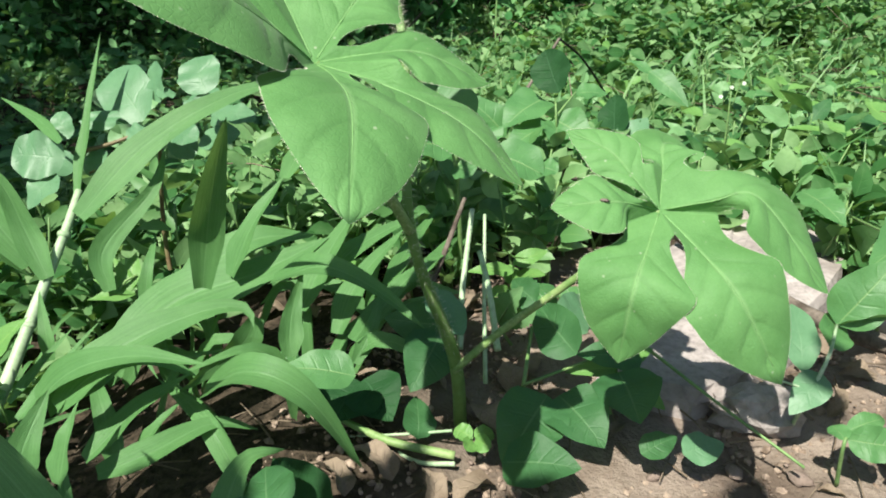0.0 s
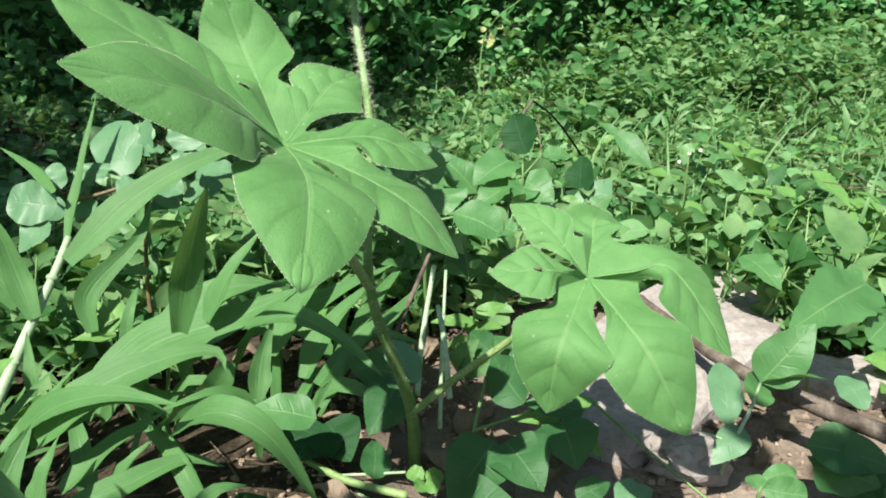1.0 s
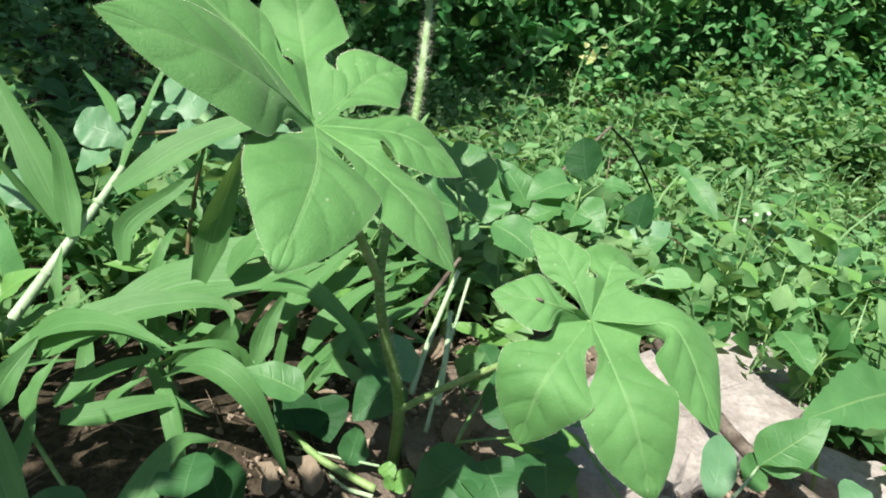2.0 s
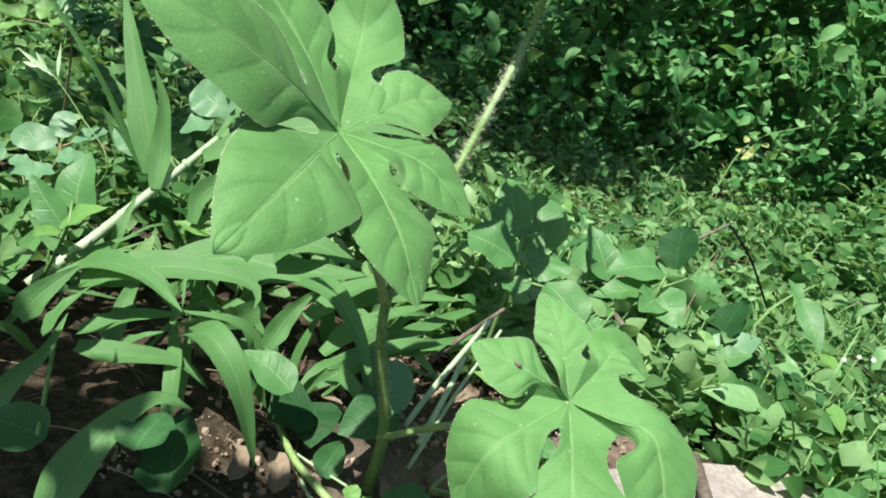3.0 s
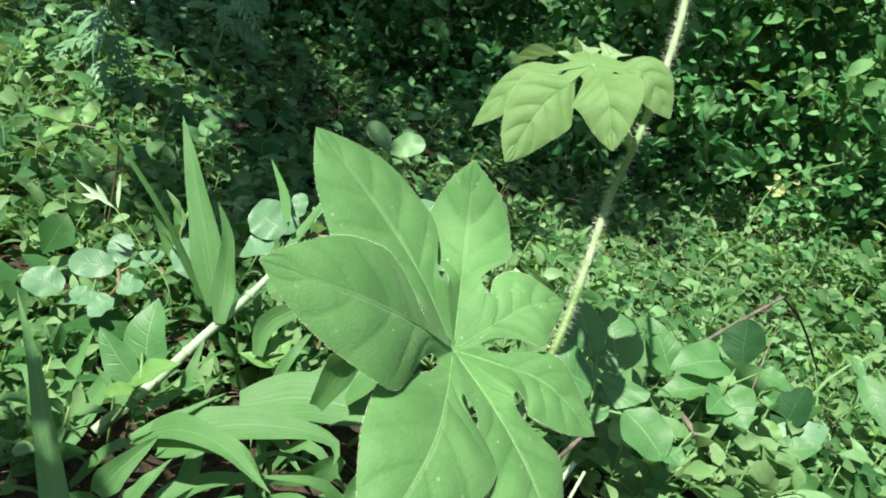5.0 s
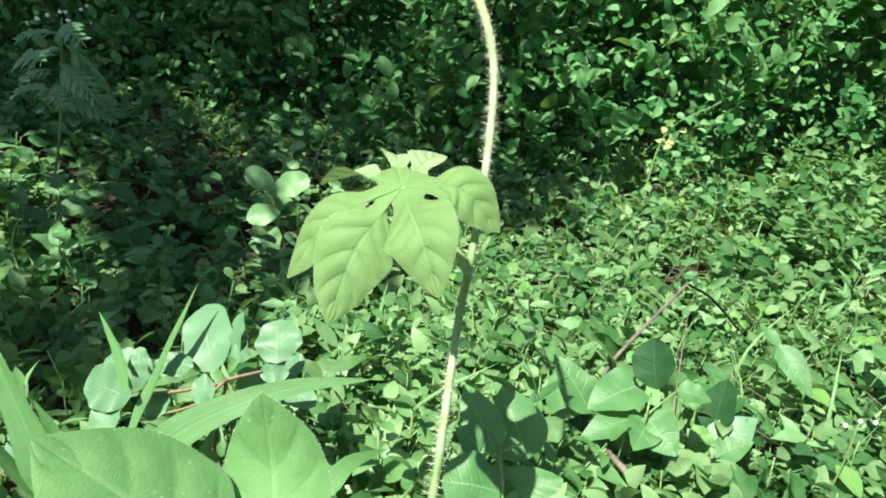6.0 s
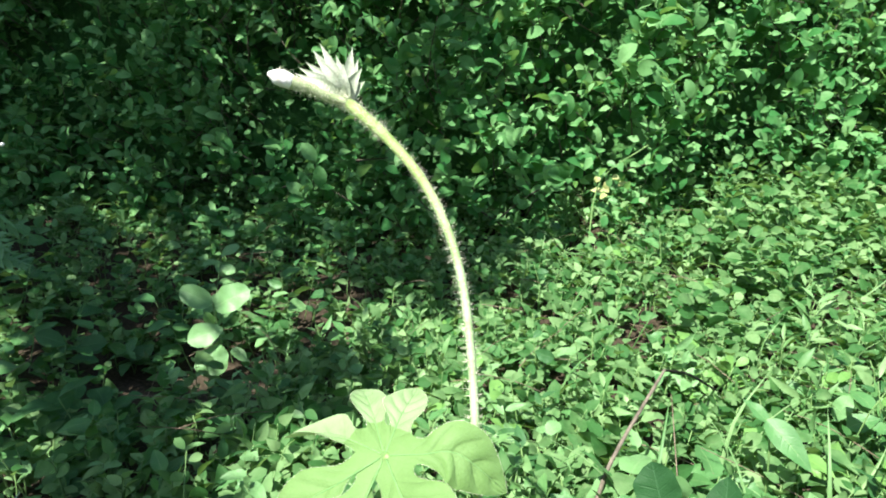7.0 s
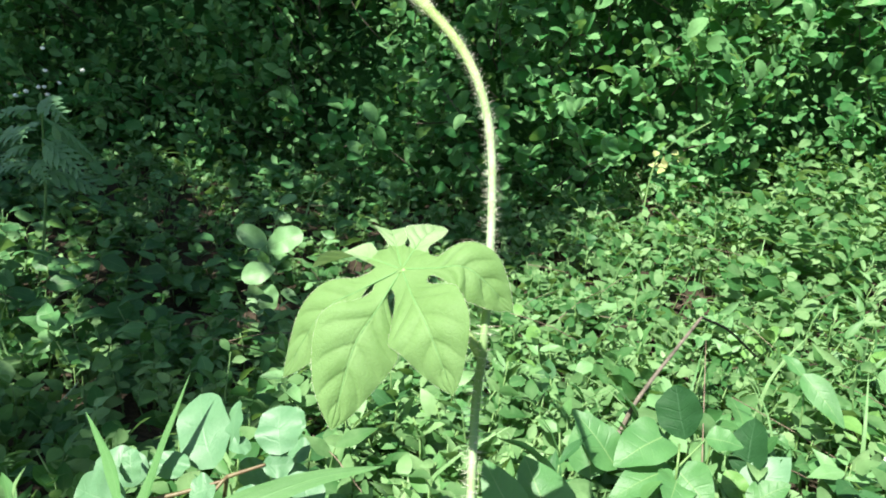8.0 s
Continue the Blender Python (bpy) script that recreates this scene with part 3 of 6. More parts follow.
def build_vine():
    vine = thing("vine_plant", (0.010, 0.306, -0.01), "hairy green vine with palmate leaves and a woolly flower head", "vine")
    part("stem", tube(STEM_LINE, [0.0045, 0.0041, 0.0033, 0.0026, 0.0024, 0.0023, 0.0022, 0.0022, 0.0023, 0.0026, 0.0032, 0.0041], 10, 90, 0.06), VINE_STEM, vine, "hairy stem, green below and whitish above")
    part("stem_hair", hairs(STEM_LINE, 0.0024, 3000, 0.0048, 1, 0.12, 0.00010), HAIR, vine, "stiff pale hairs along the stem")
    for name, line, r in (("petiole", [FORK, (-0.028, 0.240, 0.180), (-0.038, 0.216, 0.215), CENTRE_A], 0.0024),
                          ("petiole", [NODE, (0.030, 0.283, 0.082), (0.070, 0.268, 0.128), CENTRE_B], 0.0022),
                          ("petiole", [(-0.0592, 0.374, 0.326), (-0.075, 0.376, 0.340), CENTRE_C], 0.0022)):
        part(name, tube(line, [r * 1.2, r, r * 0.9], 8, 20), STEM, vine)
        part("petiole_hair", hairs(line, r, 120, 0.003, 5), HAIR, vine)
    large = ([((-0.0015, 0.1008, 0.2174), (-0.0100, 0.1370, 0.2390), 0.056, (0.40, -0.10, 0.91)), ((0.041, 0.174, 0.2055), (0.019, 0.178, 0.2255), 0.050, (0.40, -0.05, 0.91)),
              ((0.0226, 0.228, 0.2303), (-0.003, 0.2165, 0.2440), 0.036, (0.30, -0.30, 0.90)), ((-0.022, 0.249, 0.268), (-0.030, 0.229, 0.2655), 0.038, (0.35, -0.45, 0.82)),
              ((-0.0866, 0.2355, 0.3103), (-0.074, 0.231, 0.281), 0.044, (0.20, -0.70, 0.68)), ((-0.1287, 0.1713, 0.3074), (-0.0926, 0.187, 0.283), 0.064, (0.55, -0.15, 0.82)),
              ((-0.074, 0.0984, 0.2862), (-0.0545, 0.135, 0.275), 0.056, (0.55, -0.22, 0.80))],
             [(-0.0208, 0.1728, 0.2432), (-0.008, 0.192, 0.2453), (-0.0345, 0.2035, 0.2480), (-0.0487, 0.2168, 0.267), (-0.0583, 0.201, 0.265), (-0.0517, 0.1783, 0.2598), (-0.0405, 0.182, 0.2435)])
    middle = ([((0.051, 0.2225, 0.1795), (0.074, 0.2285, 0.1815), 0.032, (0.0, -0.55, 0.83)), ((0.0563, 0.2684, 0.2019), (0.076, 0.2595, 0.1955), 0.026, (-0.15, -0.50, 0.85)),
               ((0.1202, 0.2902, 0.1878), (0.1035, 0.279, 0.1950), 0.038, (-0.10, -0.35, 0.92)), ((0.1729, 0.2286, 0.1448), (0.1420, 0.2450, 0.1810), 0.046, (0.40, -0.35, 0.85)),
               ((0.1528, 0.2027, 0.1134), (0.131, 0.2075, 0.1500), 0.047, (0.12, -0.78, 0.61)), ((0.0846, 0.2026, 0.117), (0.0875, 0.2040, 0.1515), 0.049, (-0.05, -0.80, 0.59))],
              [(0.0946, 0.2380, 0.1795), (0.0958, 0.2555, 0.1915), (0.1126, 0.2612, 0.1890), (0.1260, 0.2480, 0.1720), (0.1047, 0.2270, 0.1690), (0.0830, 0.2345, 0.1690)])
    young = ([((-0.1116, 0.3239, 0.2944), (-0.1115, 0.3400, 0.3290), 0.041, (0.35, -0.80, 0.46)), ((-0.0566, 0.3297, 0.3273), (-0.0735, 0.3360, 0.3510), 0.040, (-0.10, -0.84, 0.50)),
              ((-0.0482, 0.3782, 0.3515), (-0.0705, 0.3730, 0.3690), 0.030, (0.22, -0.72, 0.65)), ((-0.104, 0.4162, 0.3732), (-0.1040, 0.3950, 0.3720), 0.021, (0.0, -0.10, 1.0), -0.30),
              ((-0.1392, 0.425, 0.3607), (-0.1250, 0.4010, 0.3690), 0.018, (0.0, 0.0, 1.0), -0.30), ((-0.1702, 0.3976, 0.3393), (-0.1400, 0.3860, 0.3560), 0.022, (0.0, 0.0, 1.0), -0.45),
              ((-0.1526, 0.3451, 0.2995), (-0.1370, 0.3530, 0.3360), 0.032, (-0.25, -0.80, 0.55))],
             [(-0.1065, 0.3630, 0.3540), (-0.0882, 0.3658, 0.3637), (-0.0935, 0.3780, 0.3700), (-0.1075, 0.3830, 0.3690), (-0.1180, 0.3815, 0.3665), (-0.1190, 0.3720, 0.3590), (-0.1150, 0.3640, 0.3540)])
    for number, (centre, (lobes, bays), material, label) in enumerate(((CENTRE_A, large, VINE, "large palmate leaf with dusty spots"), (CENTRE_B, middle, VINE, "palmate leaf with a small brown spot"),
                                                                      (CENTRE_C, young, VINE_YOUNG, "young pale green palmate leaf"))):
        verts, quads, margins, ribs = lobed_leaf(centre, lobes, bays, seed=3 + number, quilt=(0.0013, 0.0014, 0.0022)[number])
        leaf = new("leaf", leaf_mesh("leaf", verts, quads, material, (3, 5, 7) if material is VINE_YOUNG else (), WOOLLY))
        leaf.parent, leaf.matrix_parent_inverse = vine, Matrix.Translation(-Vector(vine.location))
        tagged(leaf, label)
        for rib in ribs:
            part("midrib", tube(rib, [0.00046, 0.00026, 0.00010], 6, 26), RIB, leaf, "pale green midrib")
        part("fringe", margin_hairs(margins, unit(vec(lobes[0][3])), seed=number), HAIR, leaf, "short pale hairs along the margin")
    part("blemish", lump((0.0740, 0.2285, 0.1822), (0.0022, 0.0016, 0.0006), 0.6, 2, 2), BARK, vine, "small brown insect-eaten spot")
    rng = np.random.RandomState(11)
    head = vec(STEM_LINE[-1])
    way = unit(vec((-0.55, 0.10, 0.75)))
    flower = part("flower_head", tube([head - way * 0.001, head + way * 0.005, head + way * 0.012, head + way * 0.018], [0.0034, 0.0048, 0.0042, 0.0015], 12, 10, 0.1),
                  BUD, vine, "woolly whitish flower head")
    right, toward = vec((0.96, 0.27, 0.0)), vec((0.27, -0.96, 0.1))
    for i, (a, b, c) in enumerate(((-19, 37, 4), (-25, 33, -3), (2, 36, 2), (9, 23, 5), (-29, 25, 1), (-10, 31, -6), (-3, 25, 8), (5, 29, -5), (-15, 24, 7), (10, 15, -3), (-33, 21, 3), (-27, 16, 7), (-36, 17, -2), (-22, 29, 6))):
        tip = head + (right * a + UP * b + toward * c) * 0.001
        belly = head + (right * a * 0.42 + UP * b * 0.5 + toward * c * 0.9) * 0.001 + way * 0.002
        part("bract", ribbon([head + (belly - head) * 0.12, belly, tip], 0.0080, toward + right * 0.2 * np.sign(a), "lance", 0.35, 0.03, 10, 4, seed=i), BRACT, flower)
    bud_way = unit(vec((-0.245, 0.512, 0.516)) - head)
    part("bud", tube([head, head + bud_way * 0.015 - UP * 0.001, head + bud_way * 0.030, head + bud_way * 0.043], [0.0028, 0.0034, 0.0042, 0.0046], 10, 12, 0.25), BUD, flower)
    part("bud_tip", tube([head + bud_way * 0.040, head + bud_way * 0.047, head + bud_way * 0.052, head + bud_way * 0.055], [0.0046, 0.0055, 0.0048, 0.0012], 14, 12, 0.12), PETAL, flower, "white closed petals")
    part("wool", joined([hairs([head - way * 0.002, head + way * 0.02], 0.004, 160, 0.006, 21), hairs([head, head + bud_way * 0.050], 0.004, 520, 0.0048, 22), hairs(STEM_LINE[-2:], 0.003, 260, 0.006, 23)]), HAIR, flower)
    part("runner", tube([(0.005, 0.263, 0.004), (-0.032, 0.264, 0.008), (-0.057, 0.272, 0.010), (-0.077, 0.285, 0.008)], [0.0028, 0.0026, 0.002], 8, 24), STEM, vine, "trailing hairy side shoot")
    part("runner", tube([(0.006, 0.257, 0.003), (-0.017, 0.262, -0.003), (-0.040, 0.278, -0.007)], [0.0016, 0.0014, 0.001], 6, 16), STEM_PALE, vine)
    part("runner", tube([(0.002, 0.272, 0.015), (-0.028, 0.275, 0.006), (-0.063, 0.277, -0.002)], [0.0010, 0.0009, 0.0007], 6, 16), STEM_PALE, vine)


build_vine()


# ---- the broad-bladed grass beside it ----
def build_grass():
    grass = thing("broad_grass", (-0.26, 0.25, 0.0), "clump of broad bright green grass blades", "grass")
    stem = [(-0.291, 0.229, -0.009), (-0.287, 0.265, 0.023), (-0.283, 0.304, 0.063), (-0.278, 0.336, 0.098), (-0.280, 0.361, 0.119)]
    part("stem", tube(stem, [0.0046, 0.0044, 0.0040, 0.0034, 0.0026], 10, 40, 0.04), STEM_PALE, grass, "pale jointed grass stem")
    for at_s in (0.45, 0.80):
        p = glide(stem, 101)[int(at_s * 100)]
        q = glide(stem, 101)[int(at_s * 100) + 2]
        part("node_band", tube([p, (p + q) / 2, q], [0.0040, 0.0048, 0.0040], 10, 6), STEM_PALE, grass)

    def blade(points, width, facing, fold):
        """One blade, from base to tip."""
        part("blade", ribbon(points, width, facing, "blade", fold, 0.05, 18, 4, seed=len(grass.children)), BLADE, grass)

    blade([(-0.280, 0.356, 0.110), (-0.289, 0.397, 0.157), (-0.293, 0.439, 0.217)], 0.014, (-0.35, -0.9, 0.25), 0.35)
    blade([(-0.268, 0.340, 0.108), (-0.232, 0.375, 0.150), (-0.185, 0.415, 0.178), (-0.138, 0.450, 0.188)], 0.025, (0.1, -0.75, 0.65), 0.15)
    blade([(-0.160, 0.298, 0.084), (-0.150, 0.296, 0.126), (-0.128, 0.273, 0.170), (-0.101, 0.239, 0.209)], 0.021, (0.35, -0.9, -0.1), 0.35)
    blade([(-0.156, 0.329, 0.077), (-0.145, 0.343, 0.107), (-0.128, 0.369, 0.137)], 0.022, (-0.5, -0.7, 0.5), 0.3)
    blade([(-0.133, 0.234, 0.052), (-0.099, 0.219, 0.081), (-0.067, 0.219, 0.070), (-0.042, 0.232, 0.014)], 0.023, (0.15, -0.35, 0.92), 0.3)
    blade([(-0.219, 0.218, 0.044), (-0.184, 0.246, 0.071), (-0.149, 0.272, 0.082), (-0.127, 0.285, 0.080), (-0.120, 0.279, 0.070)], 0.030, (0.1, -0.45, 0.9), 0.2)
    blade([(-0.123, 0.290, 0.071), (-0.129, 0.279, 0.058), (-0.149, 0.261, 0.044), (-0.157, 0.248, 0.041)], 0.020, (0.5, -0.8, -0.2), 0.25)
    blade([(-0.070, 0.113, 0.013), (-0.082, 0.146, 0.046), (-0.083, 0.177, 0.060), (-0.069, 0.194, 0.056)], 0.024, (0.1, -0.4, 0.9), 0.3)
    blade([(-0.200, 0.204, 0.056), (-0.181, 0.214, 0.074), (-0.154, 0.222, 0.082), (-0.132, 0.230, 0.067)], 0.022, (0.0, -0.4, 0.9), 0.3)
    blade([(-0.221, 0.293, 0.041), (-0.188, 0.318, 0.063), (-0.143, 0.341, 0.075), (-0.102, 0.375, 0.090)], 0.046, (0.0, -0.5, 0.86), 0.12)
    blade([(-0.123, 0.319, 0.082), (-0.084, 0.310, 0.099), (-0.048, 0.301, 0.090), (-0.017, 0.288, 0.074)], 0.019, (0.0, -0.35, 0.94), 0.35)
    blade([(-0.099, 0.278, 0.052), (-0.101, 0.292, 0.073), (-0.099, 0.312, 0.094)], 0.016, (0.6, -0.8, 0.1), 0.3)
    blade([(-0.084, 0.325, 0.042), (-0.077, 0.358, 0.066), (-0.054, 0.404, 0.088)], 0.020, (-0.2, -0.6, 0.75), 0.25)
    blade([(-0.109, 0.327, 0.056), (-0.101, 0.360, 0.080), (-0.086, 0.407, 0.108)], 0.024, (-0.3, -0.6, 0.7), 0.25)
    blade([(-0.064, 0.342, 0.048), (-0.043, 0.374, 0.065), (-0.019, 0.412, 0.071)], 0.013, (-0.1, -0.6, 0.8), 0.25)
    blade([(-0.105, 0.362, 0.060), (-0.087, 0.393, 0.076), (-0.043, 0.439, 0.090)], 0.016, (0.0, -0.6, 0.8), 0.25)
    blade([(-0.066, 0.303, 0.035), (-0.059, 0.322, 0.051), (-0.058, 0.350, 0.067)], 0.012, (0.4, -0.8, 0.4), 0.25)
    blade([(-0.199, 0.338, 0.063), (-0.157, 0.366, 0.087), (-0.118, 0.392, 0.083)], 0.034, (0.1, -0.5, 0.86), 0.15)
    blade([(-0.190, 0.203, 0.024), (-0.169, 0.226, 0.044), (-0.144, 0.246, 0.058)], 0.018, (-0.3, -0.5, 0.8), 0.3)
    blade([(-0.177, 0.194, 0.024), (-0.155, 0.210, 0.028), (-0.132, 0.237, 0.030), (-0.109, 0.247, 0.021)], 0.018, (0.0, -0.4, 0.9), 0.3)
    blade([(-0.169, 0.216, 0.021), (-0.157, 0.224, 0.036), (-0.147, 0.241, 0.045)], 0.010, (-0.5, -0.6, 0.6), 0.3)
    blade([(-0.206, 0.172, 0.033), (-0.202, 0.181, 0.053), (-0.198, 0.200, 0.072)], 0.018, (0.5, -0.8, 0.3), 0.3)
    blade([(-0.184, 0.175, 0.033), (-0.181, 0.185, 0.056), (-0.182, 0.200, 0.067)], 0.018, (-0.4, -0.8, 0.4), 0.3)
    blade([(-0.228, 0.206, 0.044), (-0.217, 0.225, 0.060), (-0.205, 0.257, 0.079)], 0.011, (-0.4, -0.6, 0.7), 0.3)
    blade([(-0.246, 0.259, 0.046), (-0.250, 0.265, 0.063), (-0.262, 0.282, 0.082)], 0.009, (0.5, -0.8, 0.2), 0.3)
    blade([(-0.278, 0.310, 0.075), (-0.294, 0.319, 0.104), (-0.305, 0.321, 0.137), (-0.321, 0.317, 0.161)], 0.018, (0.3, -0.6, 0.7), 0.3)
    blade([(-0.292, 0.315, 0.082), (-0.322, 0.318, 0.122), (-0.362, 0.324, 0.165), (-0.398, 0.331, 0.199)], 0.026, (0.45, -0.85, 0.3), 0.3)
    blade([(-0.300, 0.322, 0.070), (-0.338, 0.310, 0.112), (-0.380, 0.295, 0.152), (-0.435, 0.272, 0.195)], 0.022, (-0.5, -0.6, -0.6), 0.3)
    blade([(-0.293, 0.370, 0.151), (-0.324, 0.391, 0.161), (-0.373, 0.417, 0.170)], 0.009, (0.3, -0.8, 0.5), 0.3)
    blade([(-0.248, 0.329, 0.058), (-0.254, 0.339, 0.085), (-0.228, 0.369, 0.120), (-0.231, 0.399, 0.142)], 0.017, (0.4, -0.8, 0.2), 0.3)
    blade([(-0.230, 0.336, 0.042), (-0.228, 0.348, 0.070), (-0.234, 0.375, 0.085)], 0.010, (0.2, -0.8, 0.4), 0.3)
    blade([(-0.162, 0.127, -0.014), (-0.176, 0.153, 0.005), (-0.192, 0.185, 0.013), (-0.209, 0.207, 0.026)], 0.016, (0.2, -0.5, 0.8), 0.3)
    blade([(-0.232, 0.213, 0.038), (-0.195, 0.212, 0.074), (-0.157, 0.213, 0.088), (-0.114, 0.211, 0.089)], 0.022, (0.1, -0.4, 0.9), 0.3)
    blade([(-0.252, 0.227, 0.037), (-0.243, 0.250, 0.052), (-0.235, 0.272, 0.064)], 0.007, (0.1, -0.5, 0.8), 0.3)
    blade([(-0.254, 0.228, 0.041), (-0.270, 0.223, 0.046), (-0.290, 0.217, 0.056)], 0.010, (0.1, -0.5, 0.8), 0.3)
    blade([(-0.268, 0.178, 0.001), (-0.287, 0.215, 0.021), (-0.321, 0.265, 0.036)], 0.020, (0.3, -0.5, 0.8), 0.3)
    blade([(-0.066, 0.068, 0.078), (-0.110, 0.081, 0.133), (-0.166, 0.094, 0.177), (-0.198, 0.099, 0.200)], 0.016, (0.7, -0.7, 0.2), 0.3)
    blade([(-0.296, 0.190, 0.004), (-0.322, 0.220, 0.019), (-0.363, 0.265, 0.028)], 0.016, (0.3, -0.5, 0.8), 0.3)
    rng = np.random.RandomState(4)
    for i in range(58):
        root = vec((rng.uniform(-0.48, -0.07), rng.uniform(0.17, 0.44), 0))
        root[2] = ground_height(root[0], root[1])
        a, reach, rise = rng.uniform(0, 6.28), rng.uniform(0.03, 0.11), rng.uniform(0.015, 0.07)
        out = vec((math.cos(a), math.sin(a), 0))
        points = [root, root + out * reach * 0.35 + UP * rise * 0.9, root + out * reach + UP * rise * rng.uniform(0.5, 1.1)]
        part("blade", ribbon(points, rng.uniform(0.005, 0.016), (rng.uniform(-0.6, 0.6), -0.5, 0.8), "blade", 0.35, 0.05, 10, 2, seed=50 + i), BLADE, grass)


build_grass()


def build_back_grass():
    clump = thing("broad_grass", (-0.06, 0.42, 0.0), "a few flat pale grass blades behind the vine", "grass")
    for i, (points, width) in enumerate((([(-0.062, 0.378, 0.054), (-0.056, 0.434, 0.061), (-0.041, 0.498, 0.075)], 0.014), ([(-0.048, 0.373, 0.052), (-0.037, 0.417, 0.056), (-0.024, 0.465, 0.063)], 0.013),
                                         ([(-0.130, 0.372, 0.133), (-0.124, 0.403, 0.148), (-0.113, 0.440, 0.144)], 0.016), ([(-0.069, 0.311, 0.047), (-0.054, 0.352, 0.056), (-0.026, 0.418, 0.068)], 0.016))):
        part("blade", ribbon(points, width, (0.0, -0.6, 0.8), "blade", 0.2, 0.04, 14, 4, seed=90 + i), BLADE, clump)
    head = thing("grass_seed_head", (-0.46, 0.30, -0.05), "thin stalk with a pale seed head", "grass")
    part("stalk", tube([(-0.40, 0.31, -0.03), (-0.334, 0.306, 0.062), (-0.372, 0.299, 0.094), (-0.403, 0.291, 0.114)], [0.0010, 0.0008, 0.0005], 6, 20), STEM_GREEN, head)
    for start, tip in (((-0.403, 0.291, 0.114), (-0.439, 0.276, 0.124)), ((-0.416, 0.285, 0.117), (-0.429, 0.277, 0.115)), ((-0.401, 0.292, 0.114), (-0.413, 0.297, 0.140)), ((-0.409, 0.288, 0.116), (-0.425, 0.284, 0.127))):
        part("spikelet", ribbon([start, tip], 0.0042, (0.1, -0.9, 0.4), "lance", 0.4, 0.0, 8, 2), STEM_PALE, head)


build_back_grass()


# ---- weeds with leaves one can tell apart ----
def weed(name, base, label, stems, leaves, material, stem_material, group=""):
    """stems: (points, radius); leaves: (base, tip, width, facing, shape[, teeth, material])."""
    plant = thing(name, base, label, "weed", group)
    for points, radius in stems:
        part("stem", tube(points, [radius, radius * 0.7], 7, 14, 0.08), stem_material, plant)
    for i, leaf in enumerate(leaves):
        start, tip, width, facing, shape = leaf[:5]
        teeth = leaf[5] if len(leaf) > 5 else 0.0
        own = leaf[6] if len(leaf) > 6 else material
        crease = 0.08 if own is ROUND else 0.2
        part("leaf", leaf_between(start, tip, width, facing, shape, 0.07, crease, 0.06, 20 if teeth or shape == "round" else 14, teeth, i + len(name)), own, plant)
    return plant


FACE, TILT_UP, TILT_LEFT, TILT_RIGHT = (0.1, -0.85, 0.5), (0.0, -0.45, 0.9), (-0.5, -0.6, 0.6), (0.5, -0.6, 0.6)

weed("round_leaf_weed", (-0.27, 0.44, -0.01), "weed with thick rounded blue-green leaves on reddish stems",
     [([(-0.27, 0.44, -0.01), (-0.275, 0.45, 0.06), (-0.248, 0.424, 0.154)], 0.0022), ([(-0.248, 0.424, 0.154), (-0.225, 0.437, 0.165)], 0.0016),
      ([(-0.296, 0.388, 0.138), (-0.276, 0.403, 0.142), (-0.248, 0.423, 0.152)], 0.0018), ([(-0.248, 0.424, 0.154), (-0.258, 0.404, 0.138), (-0.286, 0.384, 0.124)], 0.0014)],
     [((-0.262, 0.427, 0.154), (-0.303, 0.461, 0.185), 0.043, FACE, "round"), ((-0.250, 0.434, 0.167), (-0.265, 0.459, 0.193), 0.021, TILT_LEFT, "ellipse"),
      ((-0.216, 0.442, 0.173), (-0.233, 0.465, 0.196), 0.035, FACE, "round"), ((-0.242, 0.443, 0.173), (-0.250, 0.431, 0.172), 0.018, TILT_UP, "ellipse"),
      ((-0.305, 0.395, 0.146), (-0.318, 0.406, 0.163), 0.017, FACE, "round"), ((-0.304, 0.385, 0.134), (-0.343, 0.380, 0.137), 0.036, FACE, "round"),
      ((-0.310, 0.380, 0.124), (-0.322, 0.358, 0.103), 0.030, TILT_UP, "ovate")] +
     [((-0.251, 0.416, 0.149), (-0.265, 0.405, 0.143), 0.028, TILT_UP, "ellipse"),
      ((-0.238, 0.423, 0.148), (-0.213, 0.414, 0.144), 0.022, TILT_RIGHT, "ellipse"), ((-0.208, 0.438, 0.160), (-0.174, 0.435, 0.156), 0.022, TILT_UP, "ellipse"),
      ((-0.227, 0.436, 0.163), (-0.207, 0.446, 0.167), 0.018, FACE, "ellipse"), ((-0.286, 0.405, 0.150), (-0.290, 0.421, 0.162), 0.030, FACE, "round"),
      ((-0.283, 0.401, 0.138), (-0.286, 0.383, 0.122), 0.020, TILT_UP, "ellipse"), ((-0.243, 0.493, 0.143), (-0.259, 0.515, 0.160), 0.034, FACE, "round"),
      ((-0.239, 0.487, 0.138), (-0.221, 0.491, 0.147), 0.024, TILT_UP, "round"), ((-0.342, 0.444, 0.106), (-0.382, 0.432, 0.114), 0.034, TILT_UP, "round"),
      ((-0.266, 0.464, 0.116), (-0.249, 0.476, 0.131), 0.030, TILT_RIGHT, "ellipse"), ((-0.241, 0.465, 0.125), (-0.205, 0.471, 0.135), 0.030, TILT_UP, "ellipse")],
     ROUND, STEM_RED)

